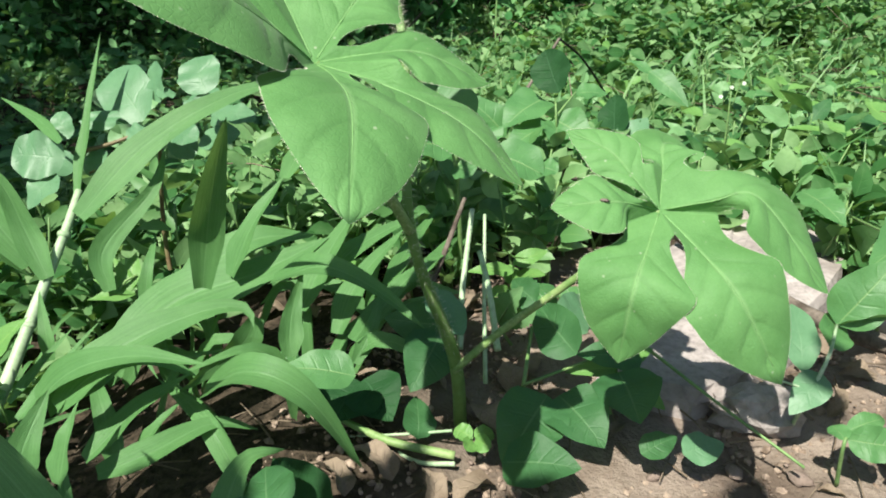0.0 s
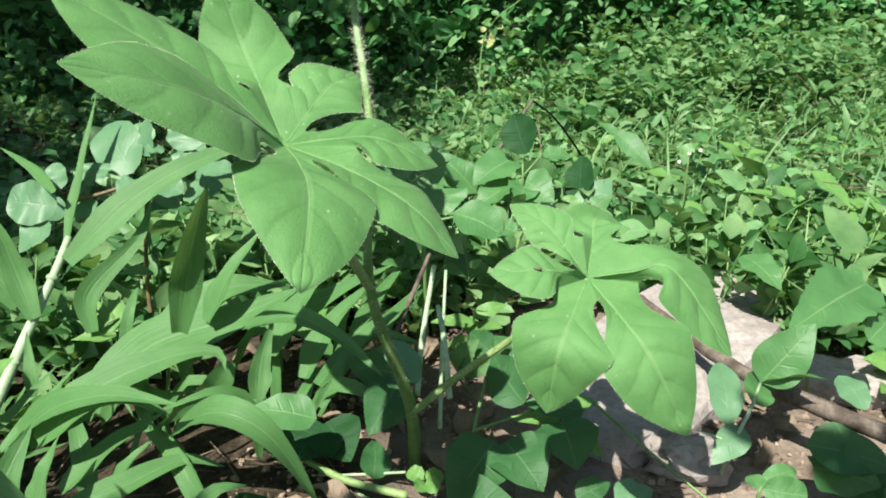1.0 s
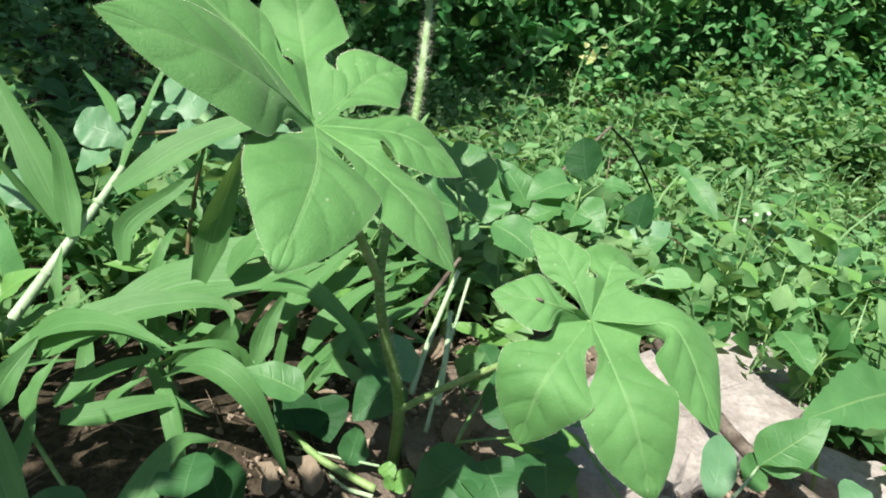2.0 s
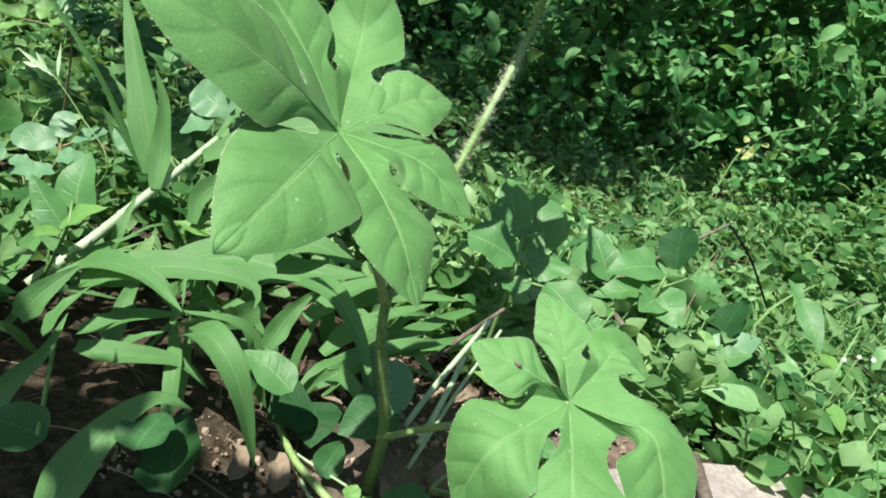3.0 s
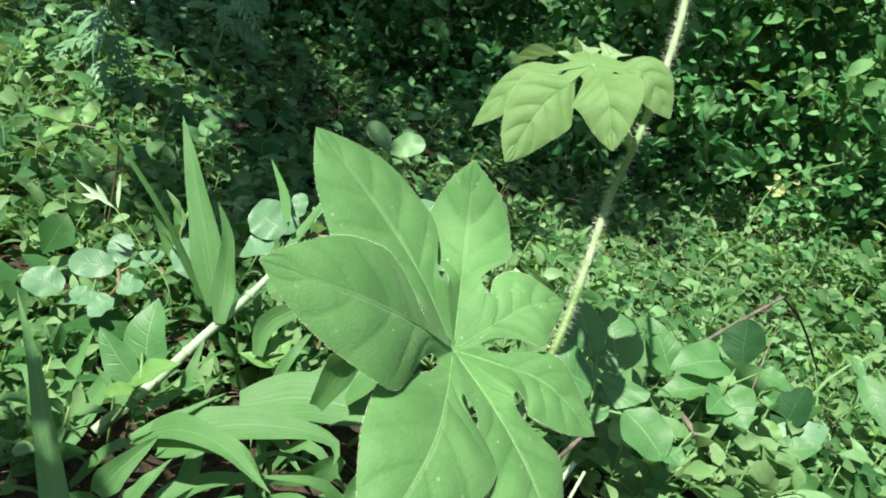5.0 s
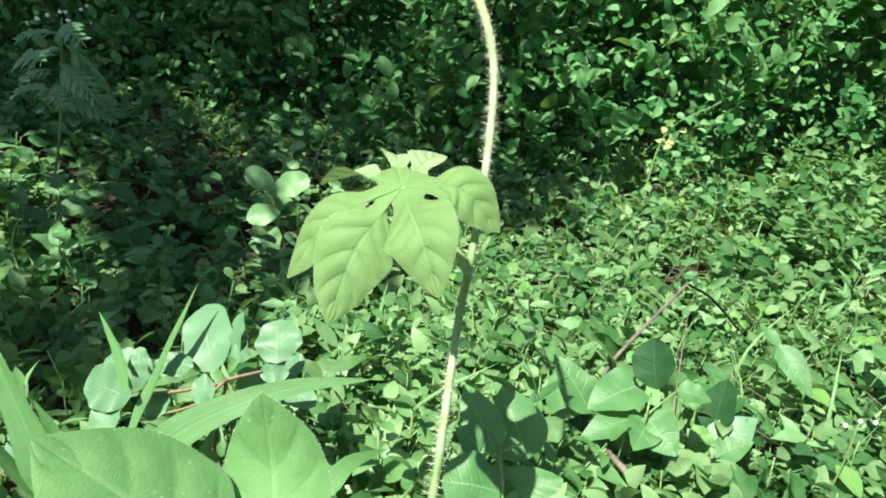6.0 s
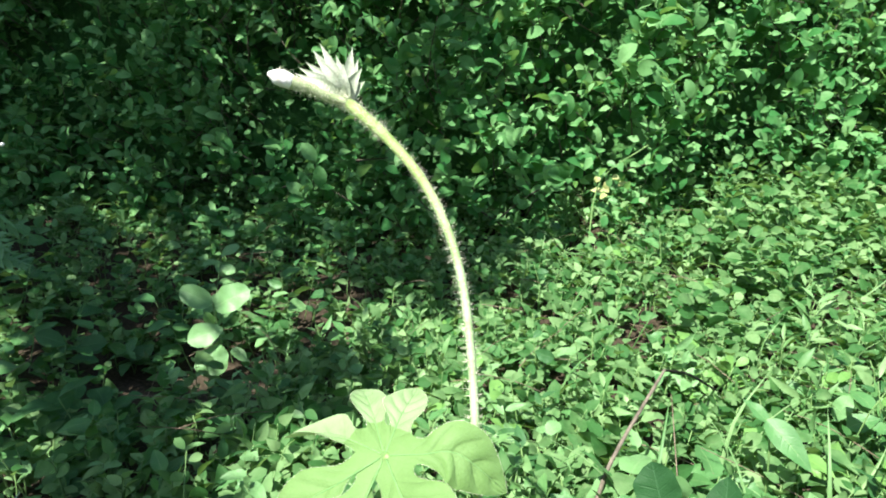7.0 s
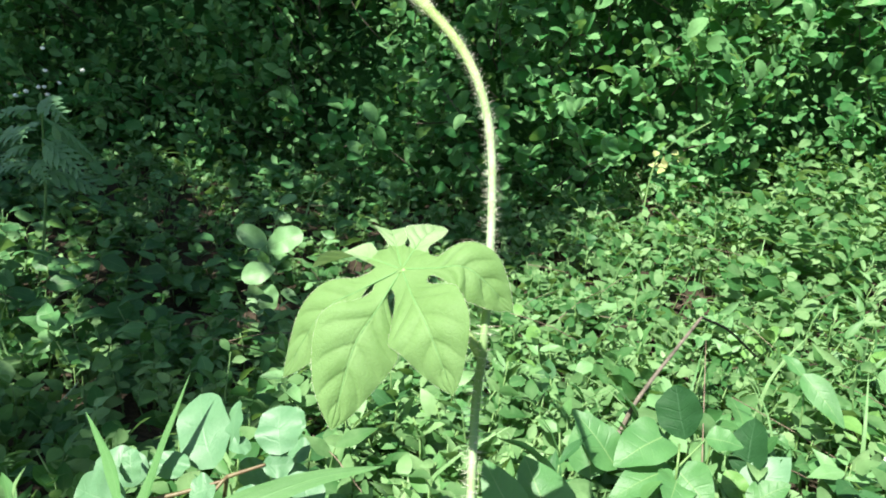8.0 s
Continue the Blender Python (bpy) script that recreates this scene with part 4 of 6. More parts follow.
weed("round_leaf_weed", (-0.46, 0.30, -0.05), "smaller rounded blue-green weed, one leaf holed by insects",
     [([(-0.46, 0.30, -0.05), (-0.393, 0.299, 0.037), (-0.407, 0.309, 0.050)], 0.0022), ([(-0.405, 0.309, 0.048), (-0.398, 0.331, 0.060), (-0.372, 0.333, 0.060)], 0.0012)],
     [((-0.409, 0.308, 0.051), (-0.443, 0.286, 0.042), 0.026, FACE, "round"), ((-0.408, 0.311, 0.055), (-0.427, 0.321, 0.073), 0.022, TILT_UP, "round"),
      ((-0.401, 0.315, 0.055), (-0.390, 0.340, 0.071), 0.018, TILT_UP, "ellipse"), ((-0.389, 0.298, 0.031), (-0.422, 0.274, 0.016), 0.016, TILT_UP, "ellipse"),
      ((-0.345, 0.350, 0.065), (-0.395, 0.354, 0.080), 0.030, FACE, "obovate"), ((-0.400, 0.306, 0.048), (-0.384, 0.308, 0.048), 0.014, TILT_UP, "round"),
      ((-0.418, 0.269, 0.030), (-0.449, 0.253, 0.031), 0.03, TILT_LEFT, "round"), ((-0.364, 0.278, 0.053), (-0.366, 0.259, 0.039), 0.02, TILT_UP, "ellipse"),
      ((-0.373, 0.285, 0.052), (-0.365, 0.305, 0.061), 0.02, TILT_UP, "ellipse"), ((-0.387, 0.274, 0.041), (-0.403, 0.265, 0.039), 0.016, TILT_UP, "ellipse")],
     ROUND, STEM_RED)

weed("ovate_weed", (-0.30, 0.24, 0.0), "young weed with three pointed green leaves",
     [([(-0.30, 0.24, -0.03), (-0.255, 0.225, 0.058), (-0.270, 0.236, 0.075)], 0.0016)],
     [((-0.261, 0.228, 0.059), (-0.301, 0.222, 0.081), 0.026, TILT_LEFT, "ovate"), ((-0.262, 0.235, 0.062), (-0.290, 0.256, 0.104), 0.040, FACE, "ovate"),
      ((-0.260, 0.223, 0.060), (-0.234, 0.238, 0.090), 0.020, TILT_UP, "lance", 0.0, FRESH), ((-0.258, 0.224, 0.059), (-0.255, 0.201, 0.059), 0.016, TILT_UP, "lance", 0.0, FRESH)],
     OVATE, STEM_GREEN)
weed("ovate_weed", (-0.19, 0.36, 0.0), "yellow-green seedling with narrow leaves",
     [([(-0.19, 0.38, -0.01), (-0.243, 0.338, 0.052), (-0.236, 0.344, 0.064)], 0.0014)],
     [((-0.236, 0.339, 0.052), (-0.267, 0.338, 0.061), 0.013, TILT_UP, "lance"), ((-0.236, 0.339, 0.051), (-0.264, 0.324, 0.052), 0.012, TILT_UP, "lance"),
      ((-0.235, 0.340, 0.054), (-0.260, 0.355, 0.072), 0.010, FACE, "lance"), ((-0.239, 0.339, 0.054), (-0.243, 0.359, 0.075), 0.014, FACE, "lance")],
     FRESH, STEM_GREEN)

weed("shaded_weed", (-0.02, 0.47, -0.01), "weed with broad rounded leaves standing behind the vine",
     [([(-0.02, 0.48, -0.01), (-0.024, 0.458, 0.121), (-0.043, 0.487, 0.151)], 0.0022), ([(-0.024, 0.458, 0.121), (0.005, 0.474, 0.125)], 0.0014),
      ([(-0.033, 0.472, 0.136), (-0.036, 0.447, 0.136)], 0.0012), ([(-0.041, 0.486, 0.147), (-0.028, 0.496, 0.155)], 0.0012)],
     [((-0.028, 0.457, 0.136), (-0.066, 0.435, 0.141), 0.046, TILT_UP, "round"), ((-0.043, 0.484, 0.146), (-0.087, 0.512, 0.175), 0.036, FACE, "ovate"),
      ((-0.022, 0.503, 0.138), (-0.062, 0.535, 0.173), 0.052, FACE, "ovate"), ((-0.012, 0.492, 0.143), (-0.006, 0.469, 0.126), 0.045, FACE, "ovate"),
      ((-0.000, 0.472, 0.128), (0.044, 0.464, 0.115), 0.042, TILT_UP, "ellipse"), ((-0.024, 0.458, 0.121), (-0.010, 0.451, 0.116), 0.026, TILT_UP, "round"),
      ((0.039, 0.475, 0.118), (0.055, 0.470, 0.116), 0.02, TILT_UP, "ellipse"), ((-0.054, 0.480, 0.147), (-0.076, 0.475, 0.159), 0.03, TILT_UP, "ovate")],
     OVATE, STEM_GREEN)

# the drooping leaf has its shaded side put into the colour
weed("dark_leaf_weed", (0.05, 0.74, -0.02), "slender weed with one shade-darkened drooping leaf over pale ones",
     [([(0.06, 0.75, -0.03), (0.051, 0.688, 0.101), (0.048, 0.708, 0.122)], 0.0016), ([(0.049, 0.689, 0.106), (0.070, 0.721, 0.128)], 0.0012)],
     [((0.052, 0.707, 0.129), (0.033, 0.734, 0.169), 0.046, (0.25, -0.72, -0.65), "ellipse", 0.0, SHADE_DARK), ((0.034, 0.724, 0.118), (-0.005, 0.682, 0.094), 0.050, TILT_UP, "heart"),
      ((-0.002, 0.701, 0.080), (-0.057, 0.717, 0.121), 0.045, TILT_RIGHT, "ovate"), ((0.049, 0.699, 0.102), (0.088, 0.675, 0.085), 0.050, FACE, "ovate"),
      ((0.046, 0.707, 0.096), (-0.003, 0.660, 0.070), 0.040, TILT_UP, "ovate"), ((0.053, 0.699, 0.097), (0.049, 0.656, 0.085), 0.042, FACE, "ovate"),
      ((0.070, 0.731, 0.124), (0.105, 0.735, 0.123), 0.030, TILT_UP, "ovate")],
     OVATE, STEM_GREEN)
# the folded leaf is coloured as turned away from the sun
weed("dark_leaf_weed", (0.14, 0.85, -0.03), "slender weed with a shade-darkened folded leaf over a blue-green one",
     [([(0.14, 0.86, -0.04), (0.130, 0.785, 0.021), (0.126, 0.803, 0.037)], 0.0016)],
     [((0.125, 0.805, 0.044), (0.122, 0.852, 0.099), 0.044, (-0.25, -0.88, -0.42), "ellipse", 0.0, SHADE_DARK), ((0.126, 0.790, 0.036), (0.162, 0.826, 0.078), 0.05, TILT_UP, "ovate", 0.0, ROUND),
      ((0.125, 0.788, 0.033), (0.101, 0.800, 0.056), 0.026, FACE, "ellipse", 0.0, FRESH), ((0.128, 0.779, 0.036), (0.164, 0.797, 0.064), 0.035, TILT_UP, "ovate")],
     OVATE, STEM_GREEN)
weed("ovate_weed", (0.11, 0.70, -0.02), "weed with yellow-green oval leaves on the ground",
     [([(0.11, 0.71, -0.03), (0.119, 0.683, 0.017), (0.106, 0.692, 0.024)], 0.0016)],
     [((0.130, 0.688, 0.017), (0.079, 0.720, 0.035), 0.046, TILT_UP, "ellipse"), ((0.133, 0.691, 0.021), (0.163, 0.735, 0.034), 0.036, TILT_UP, "ovate", 0.0, OVATE)],
     FRESH, STEM_GREEN)

weed("oval_leaf_weed", (0.22, 0.33, 0.0), "young weed with one upright pale-veined oval leaf",
     [([(0.211, 0.328, 0.000), (0.206, 0.300, 0.048), (0.216, 0.313, 0.064), (0.231, 0.348, 0.066)], 0.0014),
      ([(0.206, 0.300, 0.048), (0.182, 0.290, 0.060)], 0.0009)],
     [((0.231, 0.348, 0.066), (0.261, 0.359, 0.109), 0.037, (-0.15, -0.75, 0.6), "ovate"), ((0.231, 0.348, 0.066), (0.266, 0.334, 0.082), 0.018, (0.1, 0.3, 1.0), "lance"),
      ((0.204, 0.312, 0.052), (0.204, 0.353, 0.076), 0.024, FACE, "ellipse", 0.0, ROUND), ((0.222, 0.329, 0.061), (0.235, 0.365, 0.065), 0.026, FACE, "ovate"),
      ((0.212, 0.304, 0.057), (0.191, 0.284, 0.041), 0.022, TILT_UP, "ovate", 0.0, ROUND)],
     OVATE, STEM_PALE)

weed("toothed_weed", (0.30, 0.44, 0.0), "weed with toothed nettle-like leaves beside the stone",
     [([(0.31, 0.46, -0.01), (0.275, 0.398, 0.076), (0.291, 0.449, 0.090)], 0.0016), ([(0.291, 0.449, 0.090), (0.301, 0.550, 0.067)], 0.0012)],
     [((0.323, 0.440, 0.110), (0.245, 0.359, 0.101), 0.054, (0.0, -0.6, 0.8), "ovate", 0.05), ((0.305, 0.559, 0.061), (0.335, 0.605, 0.083), 0.034, FACE, "ovate", 0.07, PALE),
      ((0.263, 0.551, 0.085), (0.287, 0.506, 0.071), 0.035, TILT_UP, "ovate", 0.05, OVATE), ((0.309, 0.386, 0.087), (0.334, 0.416, 0.099), 0.03, FACE, "ovate", 0.05),
      ((0.316, 0.490, 0.074), (0.355, 0.524, 0.090), 0.030, TILT_UP, "ovate", 0.05)],
     OVATE, STEM_GREEN)
weed("broad_leaf_weed", (0.31, 0.36, 0.0), "weed with broad deep green leaves low over the soil",
     [([(0.33, 0.37, -0.01), (0.258, 0.279, 0.055), (0.272, 0.304, 0.059)], 0.0016)],
     [((0.242, 0.285, 0.063), (0.289, 0.275, 0.060), 0.036, TILT_UP, "ovate"), ((0.245, 0.276, 0.054), (0.276, 0.261, 0.057), 0.040, TILT_UP, "ovate"),
      ((0.290, 0.374, 0.064), (0.302, 0.350, 0.053), 0.022, TILT_UP, "ellipse", 0.0, ROUND)],
     DEEP, STEM_GREEN)
for k, (x, y) in enumerate(((0.27, 0.285), (0.375, 0.40), (0.40, 0.50), (0.37, 0.46), (0.34, 0.54), (0.40, 0.58), (0.44, 0.47), (0.10, 0.33), (0.30, 0.27), (0.36, 0.33), (0.07, 0.42), (0.02, 0.45))):
    rng = np.random.RandomState(200 + k)
    top = vec((x + rng.uniform(-0.01, 0.01), y, rng.uniform(0.025, 0.06)))
    leaves = []
    for i in range(6):
        a = i * 2.4 + k
        start = top - UP * 0.006 * i
        d = vec((math.cos(a), math.sin(a) * 0.8 - 0.2, rng.uniform(-0.1, 0.5))) * rng.uniform(0.022, 0.042)
        leaves.append((start, start + d, rng.uniform(0.013, 0.024), (0.2 * rng.normal(), -0.5, 0.8), "ovate", 0.05 if k % 3 == 0 else 0.0))
    weed("small_weed", (x, y, 0.0), "small green weed rooted in the sandy soil", [([(x, y, -0.01), tuple(top)], 0.0012)], leaves, (DEEP, ROUND, OVATE, FRESH)[k % 4], STEM_GREEN, "small weeds by the stone")

weed("seedling", (0.20, 0.27, 0.0), "small seedling with two blunt leaves on sandy soil",
     [([(0.223, 0.279, 0.000), (0.216, 0.269, 0.035), (0.220, 0.276, 0.038)], 0.0013)],
     [((0.220, 0.275, 0.035), (0.245, 0.273, 0.035), 0.020, FACE, "round"), ((0.219, 0.277, 0.039), (0.241, 0.287, 0.043), 0.012, TILT_UP, "ellipse"), ((0.217, 0.270, 0.038), (0.213, 0.281, 0.039), 0.012, TILT_UP, "ellipse")],
     OVATE, STEM_GREEN)
weed("seedling", (0.01, 0.27, 0.0), "tiny seedling with pale rounded leaves at the vine's foot",
     [([(0.013, 0.274, 0.000), (0.015, 0.264, 0.018)], 0.0012)],
     [((0.015, 0.264, 0.018), (0.004, 0.269, 0.019), 0.011, TILT_UP, "round"), ((0.016, 0.265, 0.018), (0.027, 0.271, 0.017), 0.011, TILT_UP, "round"),
      ((0.015, 0.264, 0.016), (0.013, 0.253, 0.017), 0.010, FACE, "round"), ((0.017, 0.264, 0.017), (0.027, 0.256, 0.019), 0.011, FACE, "round")],
     FRESH, STEM_GREEN)

weed("broad_leaf_weed", (0.03, 0.34, 0.0), "low weed with broad dull green leaves shaded by the vine",
     [([(0.04, 0.36, -0.01), (0.042, 0.306, 0.029), (0.044, 0.364, 0.037)], 0.0016), ([(0.042, 0.306, 0.029), (0.081, 0.326, 0.038)], 0.0012), ([(0.120, 0.344, 0.040), (0.160, 0.302, 0.030), (0.200, 0.270, 0.017)], 0.0012)],
     [((-0.009, 0.330, 0.052), (-0.051, 0.325, 0.057), 0.034, (0.1, -0.8, 0.5), "ovate"), ((-0.013, 0.323, 0.051), (-0.026, 0.285, 0.030), 0.040, FACE, "ovate"),
      ((-0.018, 0.267, 0.010), (-0.024, 0.293, 0.022), 0.024, TILT_RIGHT, "ovate"), ((0.074, 0.327, 0.041), (0.047, 0.371, 0.053), 0.036, TILT_LEFT, "ovate"),
      ((0.114, 0.323, 0.044), (0.073, 0.318, 0.047), 0.026, TILT_UP, "ovate"), ((0.057, 0.289, 0.035), (0.035, 0.244, 0.015), 0.046, TILT_UP, "ovate"),
      ((0.064, 0.290, 0.035), (0.090, 0.257, 0.026), 0.044, TILT_UP, "ovate")] +
     [((0.099, 0.309, 0.043), (0.110, 0.274, 0.032), 0.046, TILT_UP, "ovate"),
      ((0.110, 0.259, 0.023), (0.131, 0.274, 0.026), 0.018, TILT_UP, "ovate"), ((0.133, 0.263, 0.023), (0.158, 0.277, 0.022), 0.022, TILT_UP, "ovate", 0.0, ROUND),
      ((0.046, 0.380, 0.048), (0.027, 0.401, 0.054), 0.026, TILT_LEFT, "ovate", 0.06), ((0.034, 0.246, 0.018), (0.077, 0.235, 0.029), 0.036, TILT_UP, "ovate"),
      ((0.065, 0.350, 0.048), (0.079, 0.387, 0.052), 0.034, TILT_RIGHT, "ovate", 0.0, ROUND), ((0.107, 0.345, 0.047), (0.104, 0.382, 0.058), 0.030, TILT_RIGHT, "ovate", 0.0, ROUND)],
     DEEP, STEM_GREEN)
weed("broad_leaf_weed", (-0.22, 0.20, 0.0), "broad dark leaves low under the grass",
     [([(-0.22, 0.21, -0.01), (-0.091, 0.118, 0.056)], 0.0016)],
     [((-0.094, 0.125, 0.047), (-0.123, 0.109, 0.047), 0.030, TILT_UP, "ovate"), ((-0.060, 0.150, 0.055), (-0.073, 0.178, 0.058), 0.036, FACE, "ovate")],
     DEEP, STEM_GREEN)
weed("pale_sprig", (-0.62, 0.45, -0.1), "sprig of small pale yellow-green leaves in dappled light",
     [([(-0.62, 0.45, -0.10), (-0.598, 0.425, 0.080), (-0.631, 0.421, 0.083)], 0.0016), ([(-0.631, 0.421, 0.083), (-0.665, 0.400, 0.076)], 0.001)],
     [((-0.659, 0.403, 0.078), (-0.710, 0.385, 0.072), 0.018, TILT_UP, "ellipse"), ((-0.663, 0.399, 0.074), (-0.678, 0.410, 0.089), 0.022, TILT_UP, "round"), ((-0.644, 0.414, 0.084), (-0.656, 0.430, 0.106), 0.02, TILT_UP, "ellipse"),
      ((-0.657, 0.403, 0.073), (-0.664, 0.379, 0.058), 0.014, TILT_UP, "ellipse"), ((-0.635, 0.418, 0.081), (-0.625, 0.428, 0.090), 0.018, TILT_UP, "ellipse")],
     FRESH, STEM_RED)
# three of these leaves carry the grass's shade in their colour
weed("broad_leaf_weed", (-0.09, 0.32, 0.0), "low broad leaves in the shade of the grass",
     [([(-0.09, 0.33, -0.01), (-0.061, 0.298, 0.021)], 0.0016)],
     [((-0.061, 0.299, 0.024), (-0.073, 0.271, 0.012), 0.050, TILT_UP, "ovate", 0.0, SHADE_DARK), ((-0.059, 0.300, 0.026), (-0.036, 0.277, 0.013), 0.042, TILT_UP, "ovate", 0.0, SHADE_DARK),
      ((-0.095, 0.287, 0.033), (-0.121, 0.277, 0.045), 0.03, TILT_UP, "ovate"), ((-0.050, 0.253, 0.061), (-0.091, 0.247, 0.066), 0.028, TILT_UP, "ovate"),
      ((0.006, 0.286, 0.073), (-0.019, 0.307, 0.091), 0.022, TILT_RIGHT, "ellipse", 0.0, ROUND), ((-0.040, 0.162, 0.036), (-0.078, 0.197, 0.046), 0.042, FACE, "ovate", 0.0, SHADE_DARK)],
     OVATE, STEM_GREEN)


weed("eaten_weed", (0.03, 0.40, 0.0), "pale ragged weed leaves eaten by insects behind the vine",
     [([(0.03, 0.41, -0.01), (0.020, 0.392, 0.020), (0.026, 0.385, 0.040)], 0.0014)],
     [((0.018, 0.398, 0.018), (0.036, 0.376, 0.062), 0.026, (-0.3, -0.8, 0.4), "ovate", 0.12), ((0.024, 0.392, 0.020), (0.052, 0.380, 0.050), 0.018, (0.3, -0.8, 0.4), "ovate", 0.10)],
     PALE, STEM_GREEN)
weed("oval_leaf_weed", (0.11, 0.75, -0.03), "weed with one upright yellow-green oval leaf",
     [([(0.11, 0.76, -0.03), (0.106, 0.742, -0.004)], 0.0014)],
     [((0.106, 0.742, -0.006), (0.104, 0.752, 0.038), 0.032, (0.0, -0.85, 0.5), "obovate", 0.0, FRESH)], OVATE, STEM_GREEN)
weed("ovate_weed", (-0.03, 0.70, 0.0), "weed with one upright green pointed leaf beside a twig",
     [([(-0.03, 0.70, -0.03), (-0.026, 0.695, 0.060)], 0.0015)],
     [((-0.024, 0.692, 0.066), (-0.046, 0.742, 0.112), 0.048, (0.1, -0.8, 0.55), "ovate")], OVATE, STEM_GREEN)
weed("ovate_weed", (0.20, 0.99, -0.05), "weed with one long drooping green leaf",
     [([(0.20, 1.0, -0.06), (0.188, 0.992, 0.060), (0.178, 0.998, 0.104)], 0.0016)],
     [((0.178, 0.998, 0.104), (0.232, 0.962, 0.062), 0.036, (-0.2, -0.6, 0.75), "ovate"), ((0.18, 0.998, 0.100), (0.150, 1.02, 0.115), 0.020, TILT_UP, "ovate")], OVATE, STEM_GREEN)


def build_bare_stems():
    """Pale and woody stems that stand or lie among the weeds."""
    def lay(name, line, r, mat, label):
        pts = [vec(p) for p in line]
        single(name, tube(pts, r, 8, 30, 0.18 if mat in (BARK, TWIG) else 0.06, seed=len(label)), mat, label, "twig" if "twig" in name or name == "stick" else "stem")

    lay("bare_stem", [(-0.001, 0.325, 0.039), (-0.004, 0.357, 0.067), (-0.003, 0.395, 0.110)], [0.0022, 0.0018], STEM_PALE, "pale upright herb stem behind the vine")
    lay("bare_stem", [(0.017, 0.319, 0.018), (0.011, 0.356, 0.060), (0.005, 0.404, 0.103)], [0.0016, 0.0012], STEM_PALE, "thin pale upright herb stem")
    lay("dead_twig", [(-0.031, 0.390, 0.051), (-0.022, 0.412, 0.077), (-0.016, 0.453, 0.096)], [0.0022, 0.0016], BARK, "dead brown twig leaning among weeds")
    lay("dead_twig", [(0.026, 0.291, 0.062), (0.017, 0.322, 0.085), (0.008, 0.348, 0.099)], [0.0022, 0.0018], STEM_PALE, "dry pale stalk leaning among weeds")
    lay("stick", [(0.167, 0.550, 0.036), (0.204, 0.462, 0.041), (0.231, 0.404, 0.045), (0.255, 0.373, 0.047), (0.283, 0.352, 0.047), (0.325, 0.329, 0.043)], [0.0050, 0.0058, 0.0064], BARK, "rough brown dead stick lying over the stone")
    lay("dead_twig", [(-0.040, 0.690, -0.03), (-0.022, 0.735, 0.010), (-0.035, 0.735, 0.030), (-0.016, 0.801, 0.051), (-0.001, 0.880, 0.077), (0.047, 0.998, 0.146)], [0.0034, 0.0027, 0.0020], TWIG, "weathered dead twig rising from the weeds")
    lay("dead_twig", [(0.023, 0.680, 0.060), (0.058, 0.649, 0.059), (0.079, 0.634, 0.057), (0.105, 0.617, 0.045)], [0.0030, 0.0042, 0.0046], TWIG, "knotty brown twig lying over the weeds")
    lay("dark_twig", [(0.047, 0.998, 0.146), (0.090, 1.11, 0.095), (0.162, 1.34, -0.03)], [0.0018, 0.0020, 0.0022], BARK_DARK, "thin blackened twig bent over the weeds")
    lay("bare_stem", [(-0.729, 0.597, -0.139), (-0.738, 0.664, -0.096), (-0.746, 0.727, -0.068)], [0.0018, 0.0012], STEM_PALE, "thin pale arching stem in the shade")


build_bare_stems()


